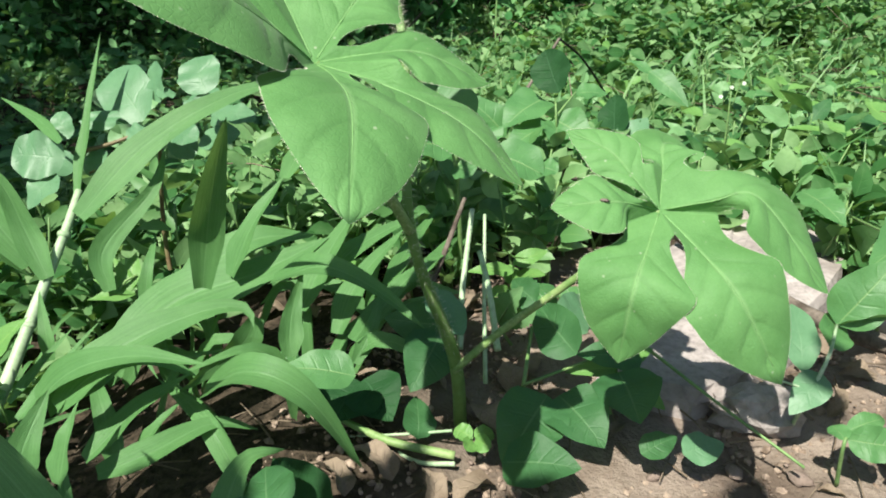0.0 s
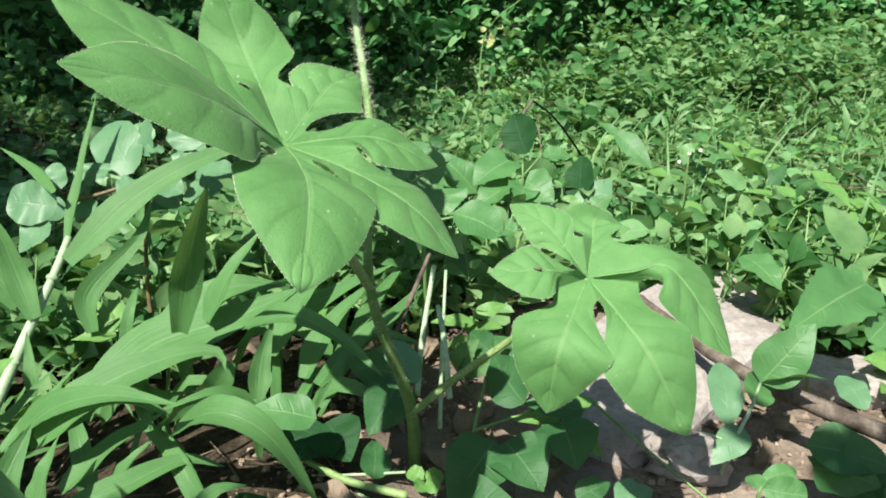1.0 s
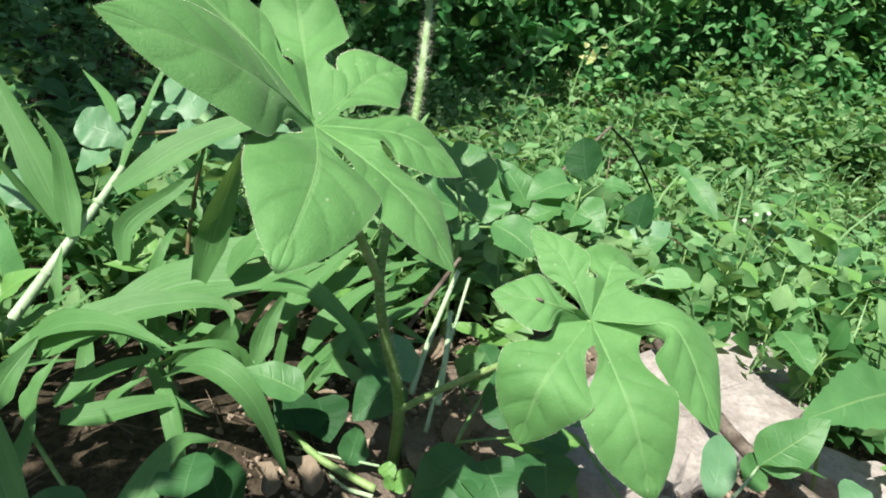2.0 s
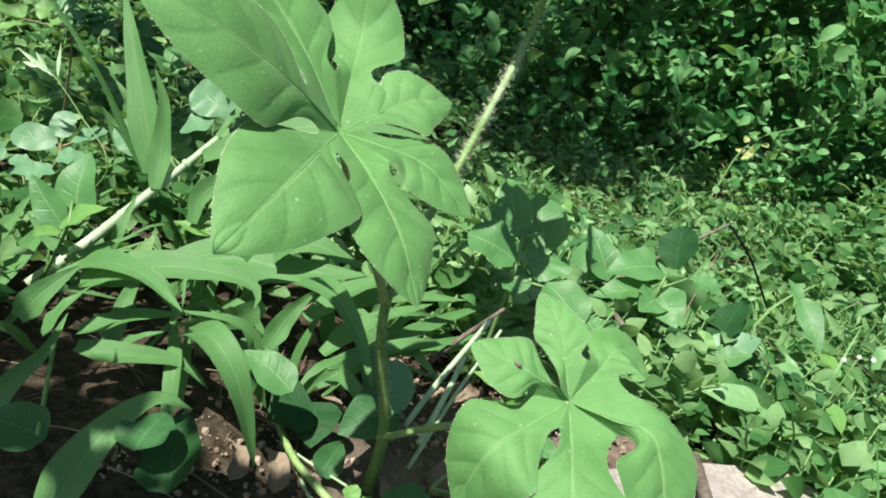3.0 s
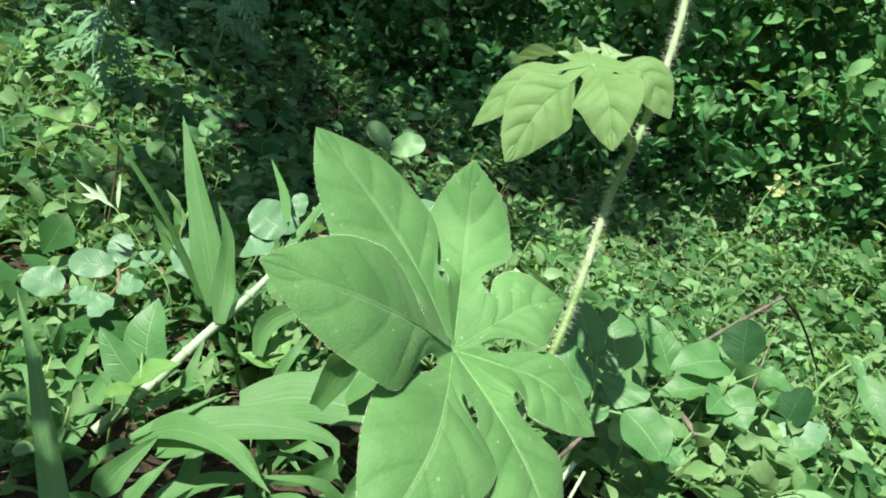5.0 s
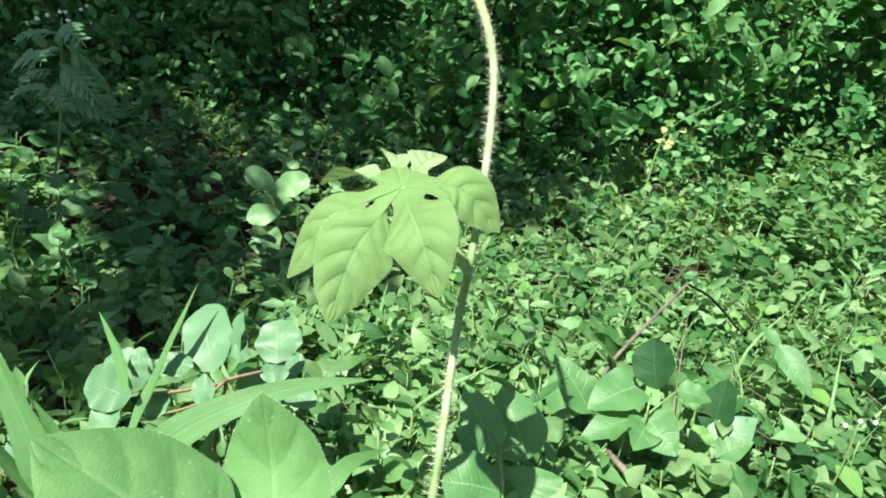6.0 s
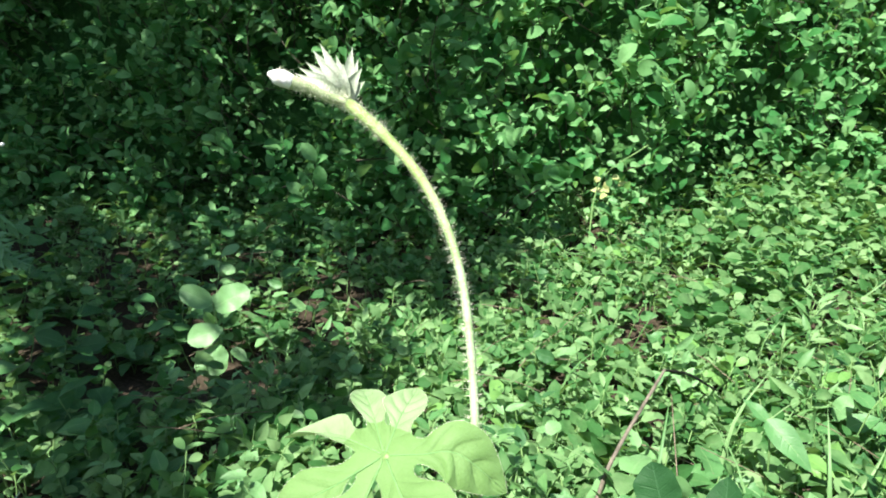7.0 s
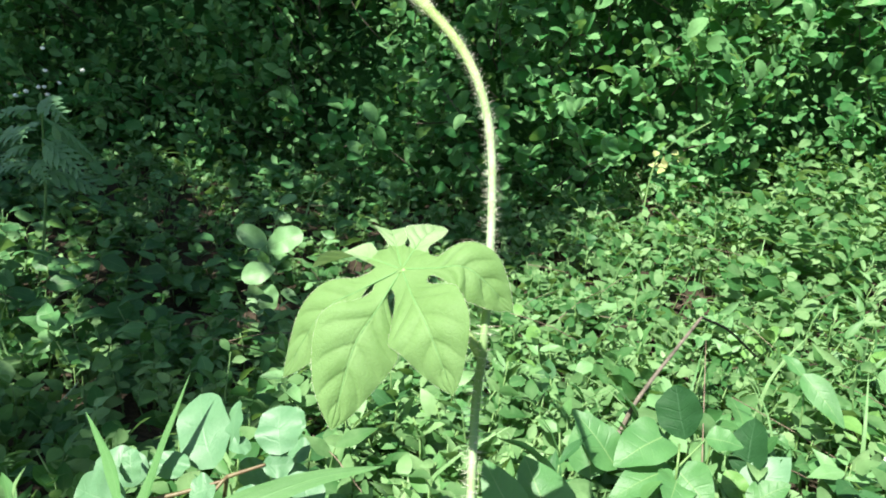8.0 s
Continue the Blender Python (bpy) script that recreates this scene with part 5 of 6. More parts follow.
# ---- soil, stones and litter ----
def build_stones():
    bm = bmesh.new()
    rim = [(0.092, 0.350), (0.150, 0.335), (0.205, 0.375), (0.268, 0.470), (0.310, 0.550), (0.315, 0.655), (0.240, 0.655), (0.175, 0.575), (0.112, 0.470)]
    for z, grow in ((-0.02, 1.05), (0.012, 1.02), (0.020, 0.97), (0.021, 0.6), (0.022, 0.2)):
        for i in range(36):
            a = i / 36 * len(rim)
            p, q = vec(rim[int(a) % len(rim)]), vec(rim[(int(a) + 1) % len(rim)])
            c = vec((0.2, 0.48)) + (p + (q - p) * (a % 1) - vec((0.2, 0.48))) * grow
            bump = 0.006 * noise.fractal((c[0] * 22, c[1] * 22, 1.0), 0.8, 2.2, 5)
            bm.verts.new((c[0] + bump, c[1] - bump, z + bump + (c[1] - 0.45) * 0.05))
    bm.verts.ensure_lookup_table()
    for r in range(4):
        for i in range(36):
            k = (i + 1) % 36
            bm.faces.new([bm.verts[r * 36 + i], bm.verts[r * 36 + k], bm.verts[(r + 1) * 36 + k], bm.verts[(r + 1) * 36 + i]])
    bm.faces.new([bm.verts[4 * 36 + i] for i in range(36)])
    bm.verts.index_update()
    verts = np.array([v.co[:] for v in bm.verts])
    faces = [tuple(v.index for v in f.verts) for f in bm.faces]
    bm.free()
    single("flat_stone", (verts, faces, np.zeros((len(verts), 2))), SLAB, "pale flat stone bedded in sandy soil", "stone", smooth=False)
    single("flat_stone", lump((0.19, 0.335, 0.008), (0.028, 0.018, 0.016), 0.5, 4), SLAB, "small pale angular stone on the soil", "stone", smooth=False)
    single("flat_stone", lump((0.345, 0.475, 0.006), (0.05, 0.03, 0.02), 0.4, 6), SLAB, "grey stone half hidden by leaves", "stone", smooth=False)
    rng = np.random.RandomState(8)
    shapes = [mesh_of("pebble", lump((0, 0, 0), (1, 0.8, 0.6), 0.45, 10 + i, 2), PEBBLE) for i in range(5)]
    for i in range(48):
        x, y = rng.uniform(-0.06, 0.36), rng.uniform(0.18, 0.52)
        r = 0.0016 + 0.006 * rng.rand() ** 3
        ob = tagged(new("pebble", shapes[i % 5]), "small reddish pebble on sandy soil", "pebble", "pebbles on the soil")
        ob.matrix_world = pose(x, y, float(ground_height(x, y)) + r * 0.2 - 0.003, 0, 0, rng.uniform(0, 360)) @ Matrix.Scale(r, 4)
    n = 5200
    proto = lump((0, 0, 0), (1, 0.9, 0.7), 0.5, 3, 1)
    xs, ys = rng.uniform(-0.12, 0.45, n), rng.uniform(0.14, 0.62, n)
    zs = np.array([float(ground_height(x, y)) for x, y in zip(xs, ys)])
    heads = rng.normal(size=(n, 3))
    single("soil_crumbs", scatter(proto, np.stack((xs, ys, zs - 0.005), 1), heads, rng.normal(size=(n, 3)), 0.0008 + 0.0032 * rng.rand(n) ** 3), CRUMB,
           "loose crumbs of sandy soil", "soil", kind="stuff", smooth=False)


build_stones()


def build_litter():
    rng = np.random.RandomState(17)
    kinds = [mesh_of("dead_leaf", ribbon([(0, 0, 0), (0.006, 0.02, 0.008), (0, 0.045, 0.002)], w, (0.2, 0.1, 1), "ovate", f, 0.15, 10, 4, seed=i), DRY)
             for i, (w, f) in enumerate(((0.022, 0.6), (0.016, 0.9), (0.028, 0.3)))]
    for i in range(46):
        x, y = rng.uniform(-0.26, 0.34), rng.uniform(0.15, 0.5)
        ob = tagged(new("dead_leaf", kinds[i % 3]), "curled dry brown leaf on the soil", "leaf", "dry leaves on the soil")
        ob.matrix_world = pose(x, y, float(ground_height(x, y)) - 0.001, rng.uniform(-12, 12), rng.uniform(-25, 25), rng.uniform(0, 360)) @ Matrix.Scale(rng.uniform(0.35, 0.85), 4)
    pieces = []
    for i in range(260):
        x, y = rng.uniform(-0.35, 0.4), rng.uniform(0.14, 0.55)
        z, a, l = float(ground_height(x, y)), rng.uniform(0, 6.28), rng.uniform(0.01, 0.05)
        d = vec((math.cos(a), math.sin(a), rng.uniform(-0.1, 0.15))) * l
        pieces.append(tube([vec((x, y, z)), vec((x, y, z)) + d * 0.5 + UP * 0.003 * rng.rand(), vec((x, y, z)) + d], [0.0007, 0.0004], 4, 3))
    single("straw", joined(pieces), DRY, "dry straw and twiglets on the soil", "litter", kind="stuff")


build_litter()


# ---- ground cover ----
def patch(x, y, seed, scale=2.6):
    """Where a kind of weed grows thick, 0 to 1."""
    return np.array([0.5 + 0.9 * noise.noise((a * scale, b * scale, seed * 3.7)) for a, b in zip(x, y)])


def place_plants(count, seed, x_range, y_range, keep):
    rng = np.random.RandomState(seed)
    x, y = rng.uniform(*x_range, count), y_range[0] + (y_range[1] - y_range[0]) * rng.rand(count) ** 1.25
    ok = keep(x, y, rng.rand(count))
    return x[ok], y[ok], rng


def open_soil(x, y):
    """Where the soil by the vine is bare."""
    return (((x - 0.12) / 0.27) ** 2 + ((y - 0.36) / 0.24) ** 2 < 1) | (((x + 0.05) / 0.2) ** 2 + ((y - 0.25) / 0.12) ** 2 < 1)


def hedge_front(x):
    """How far off the thicket's face stands."""
    return 2.15 + 0.12 * math.sin(x * 2.1) + 1.15 * float(np.clip((x + 0.05) / 1.5, 0, 1)) ** 1.3 - 0.25 * float(np.clip((-x - 1.2) / 1.5, 0, 1))


def build_cover():
    def herbs(name, count, seed, keep, proto, material, label, leaf_range, height, per, kind_pitch=(0.1, 0.9), stems=True, ys=(0.40, 4.4), tumble=0.75, xs=(-4.3, 2.9)):
        x, y, rng = place_plants(int(count * 1.25), seed, xs, ys, keep)
        places, axes, normals, sizes, stalks = [], [], [], [], []
        for px, py in zip(x, y):
            pz = float(ground_height(px, py))
            tall = rng.uniform(*height) * (0.6 + 0.8 * noise.noise((px * 2.2, py * 2.2, seed)) * 0.5 + 0.3)
            lean = vec((rng.normal() * 0.25, rng.normal() * 0.25, 1)) * max(tall, 0.01)
            n = rng.randint(*per)
            a0 = rng.uniform(0, 6.28)
            top = vec((px, py, pz)) + lean
            if stems and tall > 0.05:
                stalks.append(tube([(px, py, pz - 0.01), tuple(vec((px, py, pz)) + lean * 0.5 + rng.normal(size=3) * 0.004), tuple(top)], [0.0016, 0.0009], 4, 3))
            for i in range(n):
                s = 0.25 + 0.75 * (i + 1) / n
                a = a0 + i * 2.4 + rng.normal() * 0.3
                pitch = rng.uniform(*kind_pitch)
                axis = vec((math.cos(a) * math.cos(pitch), math.sin(a) * math.cos(pitch), math.sin(pitch)))
                size = rng.uniform(*leaf_range) * (1.15 - 0.4 * s)
                root = vec((px, py, pz)) + lean * s
                places.append(root + axis * size * 0.12), axes.append(axis), sizes.append(size)
                normals.append(unit(UP + rng.normal(size=3) * tumble + vec((0, -0.25, 0))))
        ob = single(name, scatter(proto, np.array(places), np.array(axes), np.array(normals), np.array(sizes)), material, label, "weeds", kind="stuff")
        if stalks:
            single(name + "_stalks", joined(stalks), STEM_GREEN, "thin green stalks of the " + label.split(" of ")[-1][:40], "stalks", kind="stuff")
        return ob

    def wedge(x, y, r):
        clear = (((x + 0.90) / 0.19) ** 2 + ((y - 1.26) / 0.26) ** 2 > 1) & (((x + 0.16) / 0.05) ** 2 + ((y - 2.2) / 0.10) ** 2 > 1)
        return (x < 0.65 + 0.80 * y) & (x > -0.65 - 1.6 * y) & ~open_soil(x, y) & clear

    def patchy(seed, least=0.15, gain=1.3):
        return lambda x, y, r: wedge(x, y, r) & (r < np.clip(least + gain * (patch(x, y, seed) - 0.35), 0.05, 1))

    def carpet(x, y, r):
        return patchy(1, 0.85)(x, y, r) & ((x > -0.45 - 0.12 * y) | (np.modf(r * 97)[0] < 0.45))

    herbs("low_herbs", 13000, 31, carpet, small_leaf("ovate", 0.66, rows=4), HERB, "carpet of small green leaves", (0.018, 0.050), (0.02, 0.10), (6, 11), (-0.2, 0.9), tumble=0.62)
    herbs("clover_weeds", 3600, 32, patchy(2), small_leaf("obovate", 0.62, 0.05, 0.2, 5), HERB, "patches of blunt green leaves", (0.016, 0.036), (0.03, 0.12), (5, 10), (0.0, 0.8))
    herbs("lance_herbs", 800, 33, lambda x, y, r: patchy(3)(x, y, r) & (x > -0.5 - 0.1 * y), small_leaf("lance", 0.30), TURF, "weeds with narrow pale green leaves", (0.03, 0.065), (0.04, 0.15), (7, 13), (0.2, 1.1))
    herbs("broad_herbs", 1450, 34, lambda x, y, r: patchy(4)(x, y, r) & (y < 3.6) & (y > 1.2 + 0.3 * (r - 0.5)), small_leaf("ovate", 0.58, 0.1, 0.2, 5, 2), OVATE, "patches of weeds with broad oval leaves", (0.028, 0.062), (0.05, 0.16), (4, 8), (0.0, 0.6), tumble=0.5)
    herbs("deep_herbs", 900, 39, lambda x, y, r: patchy(8)(x, y, r) & (y < 3.0), small_leaf("ovate", 0.54, 0.1, 0.2, 5, 2), DEEP, "scattered weeds with deep green oval leaves", (0.024, 0.054), (0.04, 0.13), (4, 9), (0.0, 0.8))
    herbs("pale_herbs", 900, 37, lambda x, y, r: patchy(5)(x, y, r) & (y < 3.0), small_leaf("obovate", 0.62, 0.1, 0.2, 5, 2), FRESH, "scattered yellow-green weeds", (0.024, 0.056), (0.03, 0.13), (4, 9), (0.0, 0.7), tumble=0.55)
    herbs("back_herbs", 900, 36, lambda x, y, r: (np.abs(x + 0.15 * y) < 0.8 + 0.95 * y) & (x < -0.02) & (y > 0.42) & (y < 0.95), small_leaf("ovate", 0.5), HERB,
          "weeds crowding behind the grass", (0.014, 0.034), (0.02, 0.07), (6, 12), ys=(0.40, 0.95))
    herbs("gap_weeds", 150, 43, lambda x, y, r: (x + 0.3 * (y - 0.5) < 0.06), small_leaf("ovate", 0.62, 0.1, 0.2, 5, 2), TURF,
          "pale weeds crowding behind the vine's stem", (0.018, 0.044), (0.05, 0.15), (6, 11), (-0.1, 0.9), ys=(0.50, 0.82), xs=(-0.28, 0.08), tumble=0.6)
    herbs("foot_weeds", 330, 41, lambda x, y, r: (x < -0.27) & (x > -0.95) & (y > 0.16) & (y < 0.48), small_leaf("ovate", 0.52), HERB,
          "weeds at the foot of the grass", (0.014, 0.034), (0.01, 0.06), (6, 11), ys=(0.14, 0.50), xs=(-0.95, -0.25))
    herbs("grassy_weeds", 800, 38, lambda x, y, r: wedge(x, y, r) & (r < 2.0 * patch(x, y, 7)) & (x > 0.05 + 0.12 * y) & (y > 1.15) & (y < 3.2), small_leaf("lance", 0.20), TURF,
          "tall pale grassy weeds", (0.035, 0.085), (0.04, 0.16), (5, 10), (0.0, 1.2))
    herbs("leafy_scraps", 1700, 40, lambda x, y, r: wedge(x, y, r) & (y > 0.50) & (y < 1.7) & (x > -0.35 - 0.25 * y), small_leaf("ovate", 0.60), TURF,
          "tangle of small pale leaflets", (0.010, 0.028), (0.02, 0.10), (7, 13), (-0.3, 1.2), ys=(0.45, 1.7), tumble=0.9)
    herbs("bank_weeds", 2100, 46, lambda x, y, r: wedge(x, y, r) & (x > 0.10 + 0.2 * r) & (np.array([hedge_front(a) for a in x]) - y < 0.10 + 0.75 * patch(x, y, 9, 1.6)), small_leaf("obovate", 0.60, 0.1, 0.2, 5, 2), HERB,
          "tall leafy weeds rising to the shrubs", (0.028, 0.066), (0.06, 0.26), (8, 15), (-0.1, 0.8), stems=False, ys=(1.3, 3.6), xs=(0.05, 2.9), tumble=0.5)
    straws = []
    rng = np.random.RandomState(44)
    for i in range(170):
        x, y = rng.uniform(-1.4, 1.2), rng.uniform(0.6, 2.6)
        z, a, l = float(ground_height(x, y)) + rng.uniform(0.03, 0.10), rng.uniform(0, 6.28), rng.uniform(0.05, 0.18)
        p, d = vec((x, y, z)), vec((math.cos(a), math.sin(a), rng.uniform(-0.2, 0.5))) * l
        straws.append(tube([p, p + d * 0.5 + UP * 0.01 * rng.rand(), p + d], [0.0009, 0.0005], 4, 4))
    single("dry_stalks", joined(straws), DRY, "dry straw caught among the weeds", "straw", kind="stuff")

    x, y, rng = place_plants(5200, 35, (-2.6, 2.9), (0.55, 4.4), lambda x, y, r: (np.abs(x + 0.1 * y) < 0.6 + 0.95 * y) & ~open_soil(x, y) & (r < np.clip(0.20 + 0.55 * (x + 0.2), 0.05, 1)))
    n = len(x)
    a, pitch = rng.uniform(0, 6.28, n), rng.uniform(0.5, 1.4, n)
    axes = np.stack((np.cos(a) * np.cos(pitch), np.sin(a) * np.cos(pitch), np.sin(pitch)), 1)
    places = np.stack((x, y, np.array([float(ground_height(p, q)) for p, q in zip(x, y)])), 1)
    single("grass_tufts", scatter(ribbon([(0, 0, 0), (0, 0.55, 0.10), (0, 1.0, -0.12)], 0.034, (0, 0, 1), "blade", 0.3, 0.0, 6, 2), places, axes,
                                  np.tile(UP, (n, 1)) + rng.normal(size=(n, 3)) * 0.4, rng.uniform(0.07, 0.20, n)), TURF, "thin pale green grass among the weeds", "grass", kind="stuff")


build_cover()


def build_outer_cover():
    """The same weeds, thinner, going on over the rest of the clearing."""
    rng = np.random.RandomState(45)
    n = 92000
    x, y = rng.uniform(-6.6, 6.8, n), rng.uniform(-6.0, 4.8, n)
    inside = (y > 0.36) & (x < 0.62 + 0.80 * y) & (x > -0.62 - 1.6 * y)
    trodden = ((x - 0.1) / 0.75) ** 2 + ((y + 0.15) / 0.62) ** 2 < 1 + 0.5 * (rng.rand(n) - 0.5)
    keep = ~inside & ~trodden & (rng.rand(n) < np.clip((6.4 - np.hypot(x, y - 0.5)) / 3.5, 0, 1)) & (rng.rand(n) < np.clip(0.25 + 1.3 * (patch(x, y, 3) - 0.2), 0.1, 1))
    x, y = x[keep], y[keep]
    n = len(x)
    z = ground_height(x, y) + rng.uniform(0.005, 0.09, n)
    a, pitch = rng.uniform(0, 6.28, n), rng.uniform(-0.1, 0.8, n)
    axes = np.stack((np.cos(a) * np.cos(pitch), np.sin(a) * np.cos(pitch), np.sin(pitch)), 1)
    single("outer_herbs", scatter(small_leaf("ovate", 0.62, rows=3), np.stack((x, y, z), 1), axes, np.tile(UP, (n, 1)) + rng.normal(size=(n, 3)) * 0.35, rng.uniform(0.03, 0.085, n)),
           HERB, "weeds going on over the clearing", "weeds", kind="stuff")


build_outer_cover()


def build_near_weeds():
    rng = np.random.RandomState(300)
    made = 0
    while made < 300:
        y = rng.uniform(0.50, 1.45)
        x = rng.uniform(-0.35 - 0.5 * y, 0.42 + 0.62 * y)
        if open_soil(np.array([x]), np.array([y]))[0] or (abs(x - 0.2) < 0.12 and y < 0.68):
            continue
        made += 1
        z = float(ground_height(x, y))
        kind = rng.choice(4, p=(0.40, 0.28, 0.20, 0.12))
        shape, slim = (("ovate", (0.46, 0.60)), ("lance", (0.26, 0.40)), ("obovate", (0.50, 0.66)), ("heart", (0.62, 0.80)))[kind]
        big = 1.55 if x > -0.05 and y < 1.15 else 1.05
        tall, n = rng.uniform(0.04, 0.12), rng.randint(5, 11)
        top = vec((x + rng.normal() * 0.02, y + rng.normal() * 0.02, z + tall))
        leaves = []
        for i in range(n):
            a = i * 2.4 + made + rng.normal() * 0.3
            start = vec((x, y, z)) + (top - vec((x, y, z))) * (1 - 0.75 * i / n)
            long = rng.uniform(0.016, 0.040) * big * (1.3 if kind == 1 else 1.0)
            d = vec((math.cos(a), math.sin(a), rng.uniform(-0.45, 0.75)))
            leaves.append((start, start + unit(d) * long, long * rng.uniform(*slim), unit(UP + vec((0, -0.2, 0)) + rng.normal(size=3) * 0.55), shape, 0.06 if made % 5 == 0 else 0.0))
        label = ("green weed with pointed oval leaves among the ground cover", "weed with narrow green leaves among the ground cover",
                 "weed with blunt green leaves among the ground cover", "weed with small heart-shaped leaves among the ground cover")[kind]
        weed("leafy_weed", (x, y, z), label, [([(x, y, z - 0.01), tuple(top)], 0.0012)], leaves,
             FRESH if made % 9 == 0 and x > 0.1 else (OVATE, HERB, PALE, DEEP, HERB)[made % 5], STEM_GREEN, "weeds of the clearing")


build_near_weeds()


def build_shade_weeds():
    """Broad-leaved weeds in the tree's shade."""
    rng = np.random.RandomState(301)
    for k in range(190):
        y = rng.uniform(0.75, 2.25)
        x = rng.uniform(-0.70 - 1.15 * y, -0.50 - 0.18 * y)
        if ((x + 0.90) / 0.19) ** 2 + ((y - 1.26) / 0.26) ** 2 < 1:
            continue
        z = float(ground_height(x, y))
        foot, tall, n = vec((x, y, z)), rng.uniform(0.05, 0.16), rng.randint(4, 9)
        top = foot + vec((rng.normal() * 0.03, rng.normal() * 0.03, tall))
        leaves = []
        for i in range(n):
            a = i * 2.4 + k + rng.normal() * 0.3
            start = foot + (top - foot) * (1 - 0.7 * i / n)
            long = rng.uniform(0.032, 0.072)
            d = unit(vec((math.cos(a), math.sin(a), rng.uniform(-0.3, 0.5))))
            leaves.append((start, start + d * long, long * rng.uniform(0.5, 0.72), unit(UP + vec((0, -0.2, 0)) + rng.normal(size=3) * 0.4), ("ovate", "obovate")[k % 2]))
        weed("broad_weed", (x, y, z), "weed with broad oval leaves growing in the tree's shade", [([tuple(foot - UP * 0.01), tuple(top)], 0.0014)], leaves,
             (OVATE, DEEP, OVATE, PALE)[k % 4], STEM_GREEN, "weeds in the shade")


build_shade_weeds()

weed("pale_leaf_weed", (0.34, 1.25, -0.07), "weed with one pale whitish upturned leaf and a dull one",
     [([(0.34, 1.26, -0.08), (0.335, 1.245, 0.0), (0.325, 1.235, 0.02)], 0.0016)],
     [((0.322, 1.232, 0.006), (0.336, 1.240, 0.050), 0.028, (-0.2, -0.8, 0.6), "obovate", 0.0, PALE), ((0.340, 1.230, 0.000), (0.385, 1.240, 0.020), 0.036, TILT_UP, "ovate"),
      ((0.330, 1.235, -0.01), (0.295, 1.210, -0.005), 0.030, TILT_UP, "ovate")], OVATE, STEM_GREEN)


# ---- shrubs behind ----
def build_shrub(x0, x1, seed, label, material, height=1.7):
    rng = np.random.RandomState(seed)
    xm = (x0 + x1) / 2
    base = vec((xm, hedge_front(xm) + 0.35, float(ground_height(xm, hedge_front(xm)))))
    shrub = thing("shrub", base, label, "shrub", "thicket of shrubs")
    twigs, places, axes, normals, sizes = [], [], [], [], []
    for i in range(int(620 * (x1 - x0))):
        x = rng.uniform(x0 - 0.15, x1 + 0.15)
        z = rng.uniform(-0.05, height)
        if noise.noise((x * 2.7, z * 2.7, 9.0)) < rng.uniform(-0.45, 0.14) - 0.45 * float(np.clip(x - 0.1, 0, 1)):
            continue
        deep = rng.rand() ** 1.6 * (0.55 - 0.25 * float(np.clip(x - 0.1, 0, 1)))
        front = hedge_front(x) + 0.36 * z + 0.10 * noise.noise((x * 3, z * 3, seed)) + deep
        tip = vec((x, front, float(ground_height(x, front)) + z))
        way = unit(vec((rng.normal() * 0.5, -0.6 + rng.normal() * 0.3, 0.55 + rng.normal() * 0.4)))
        long = rng.uniform(0.14, 0.34)
        root = tip - way * long + vec((0, 0.08, -0.03))
        line = glide([root, (root + tip) / 2 + rng.normal(size=3) * 0.02, tip], 12)
        twigs.append(tube(line[::4], [0.003, 0.0012], 4, 4))
        n = rng.randint(7, 15)
        for k in range(n):
            s = 0.2 + 0.8 * k / n
            p = line[min(11, int(s * 11))]
            a = k * 2.4 + rng.normal() * 0.5
            axis = unit(way * 0.5 + vec((math.cos(a), -0.3 + 0.5 * math.sin(a), math.sin(a) * 0.55 + 0.05)))
            places.append(p), axes.append(axis), sizes.append(rng.uniform(0.030, 0.078))
            normals.append(unit(vec((-0.08, -0.55, 0.85)) + rng.normal(size=3) * 0.46))
    m = int(2300 * (x1 - x0))
    xs, zs = rng.uniform(x0 - 0.1, x1 + 0.1, m), rng.uniform(-0.05, height, m)
    ys = np.array([hedge_front(a) + 0.36 * b for a, b in zip(xs, zs)]) + rng.uniform(-0.06, 0.62, m)
    grounds = np.array([float(ground_height(a, b)) for a, b in zip(xs, ys)])
    under = part("undergrowth", scatter(small_leaf("ovate", 0.66, 0.08, 0.25, 3, 2), np.stack((xs, ys, zs + grounds), 1), rng.normal(size=(m, 3)) + vec((0, -0.5, 0.1)),
                                        rng.normal(size=(m, 3)) * 0.5 + vec((0, -0.5, 0.8)), rng.uniform(0.014, 0.045, m)), SHRUB, shrub)
    tagged(under, kind="stuff")
    tagged(part("twig_mass", joined(twigs), BARK, shrub), kind="stuff")
    crown = part("foliage", scatter(small_leaf("ellipse", 0.60, 0.10, 0.22, 6, 2), np.array(places), np.array(axes), np.array(normals), np.array(sizes)), material, shrub)
    tagged(crown, kind="stuff")


for k, (x0, x1) in enumerate(((-4.2, -2.9), (-2.9, -1.9), (-1.9, -1.1), (-1.1, -0.45), (-0.45, 0.2), (0.2, 0.9), (0.9, 1.8), (1.8, 3.0))):
    build_shrub(x0, x1, 60 + k, "dense leafy green shrub at the clearing's edge", SHRUB)


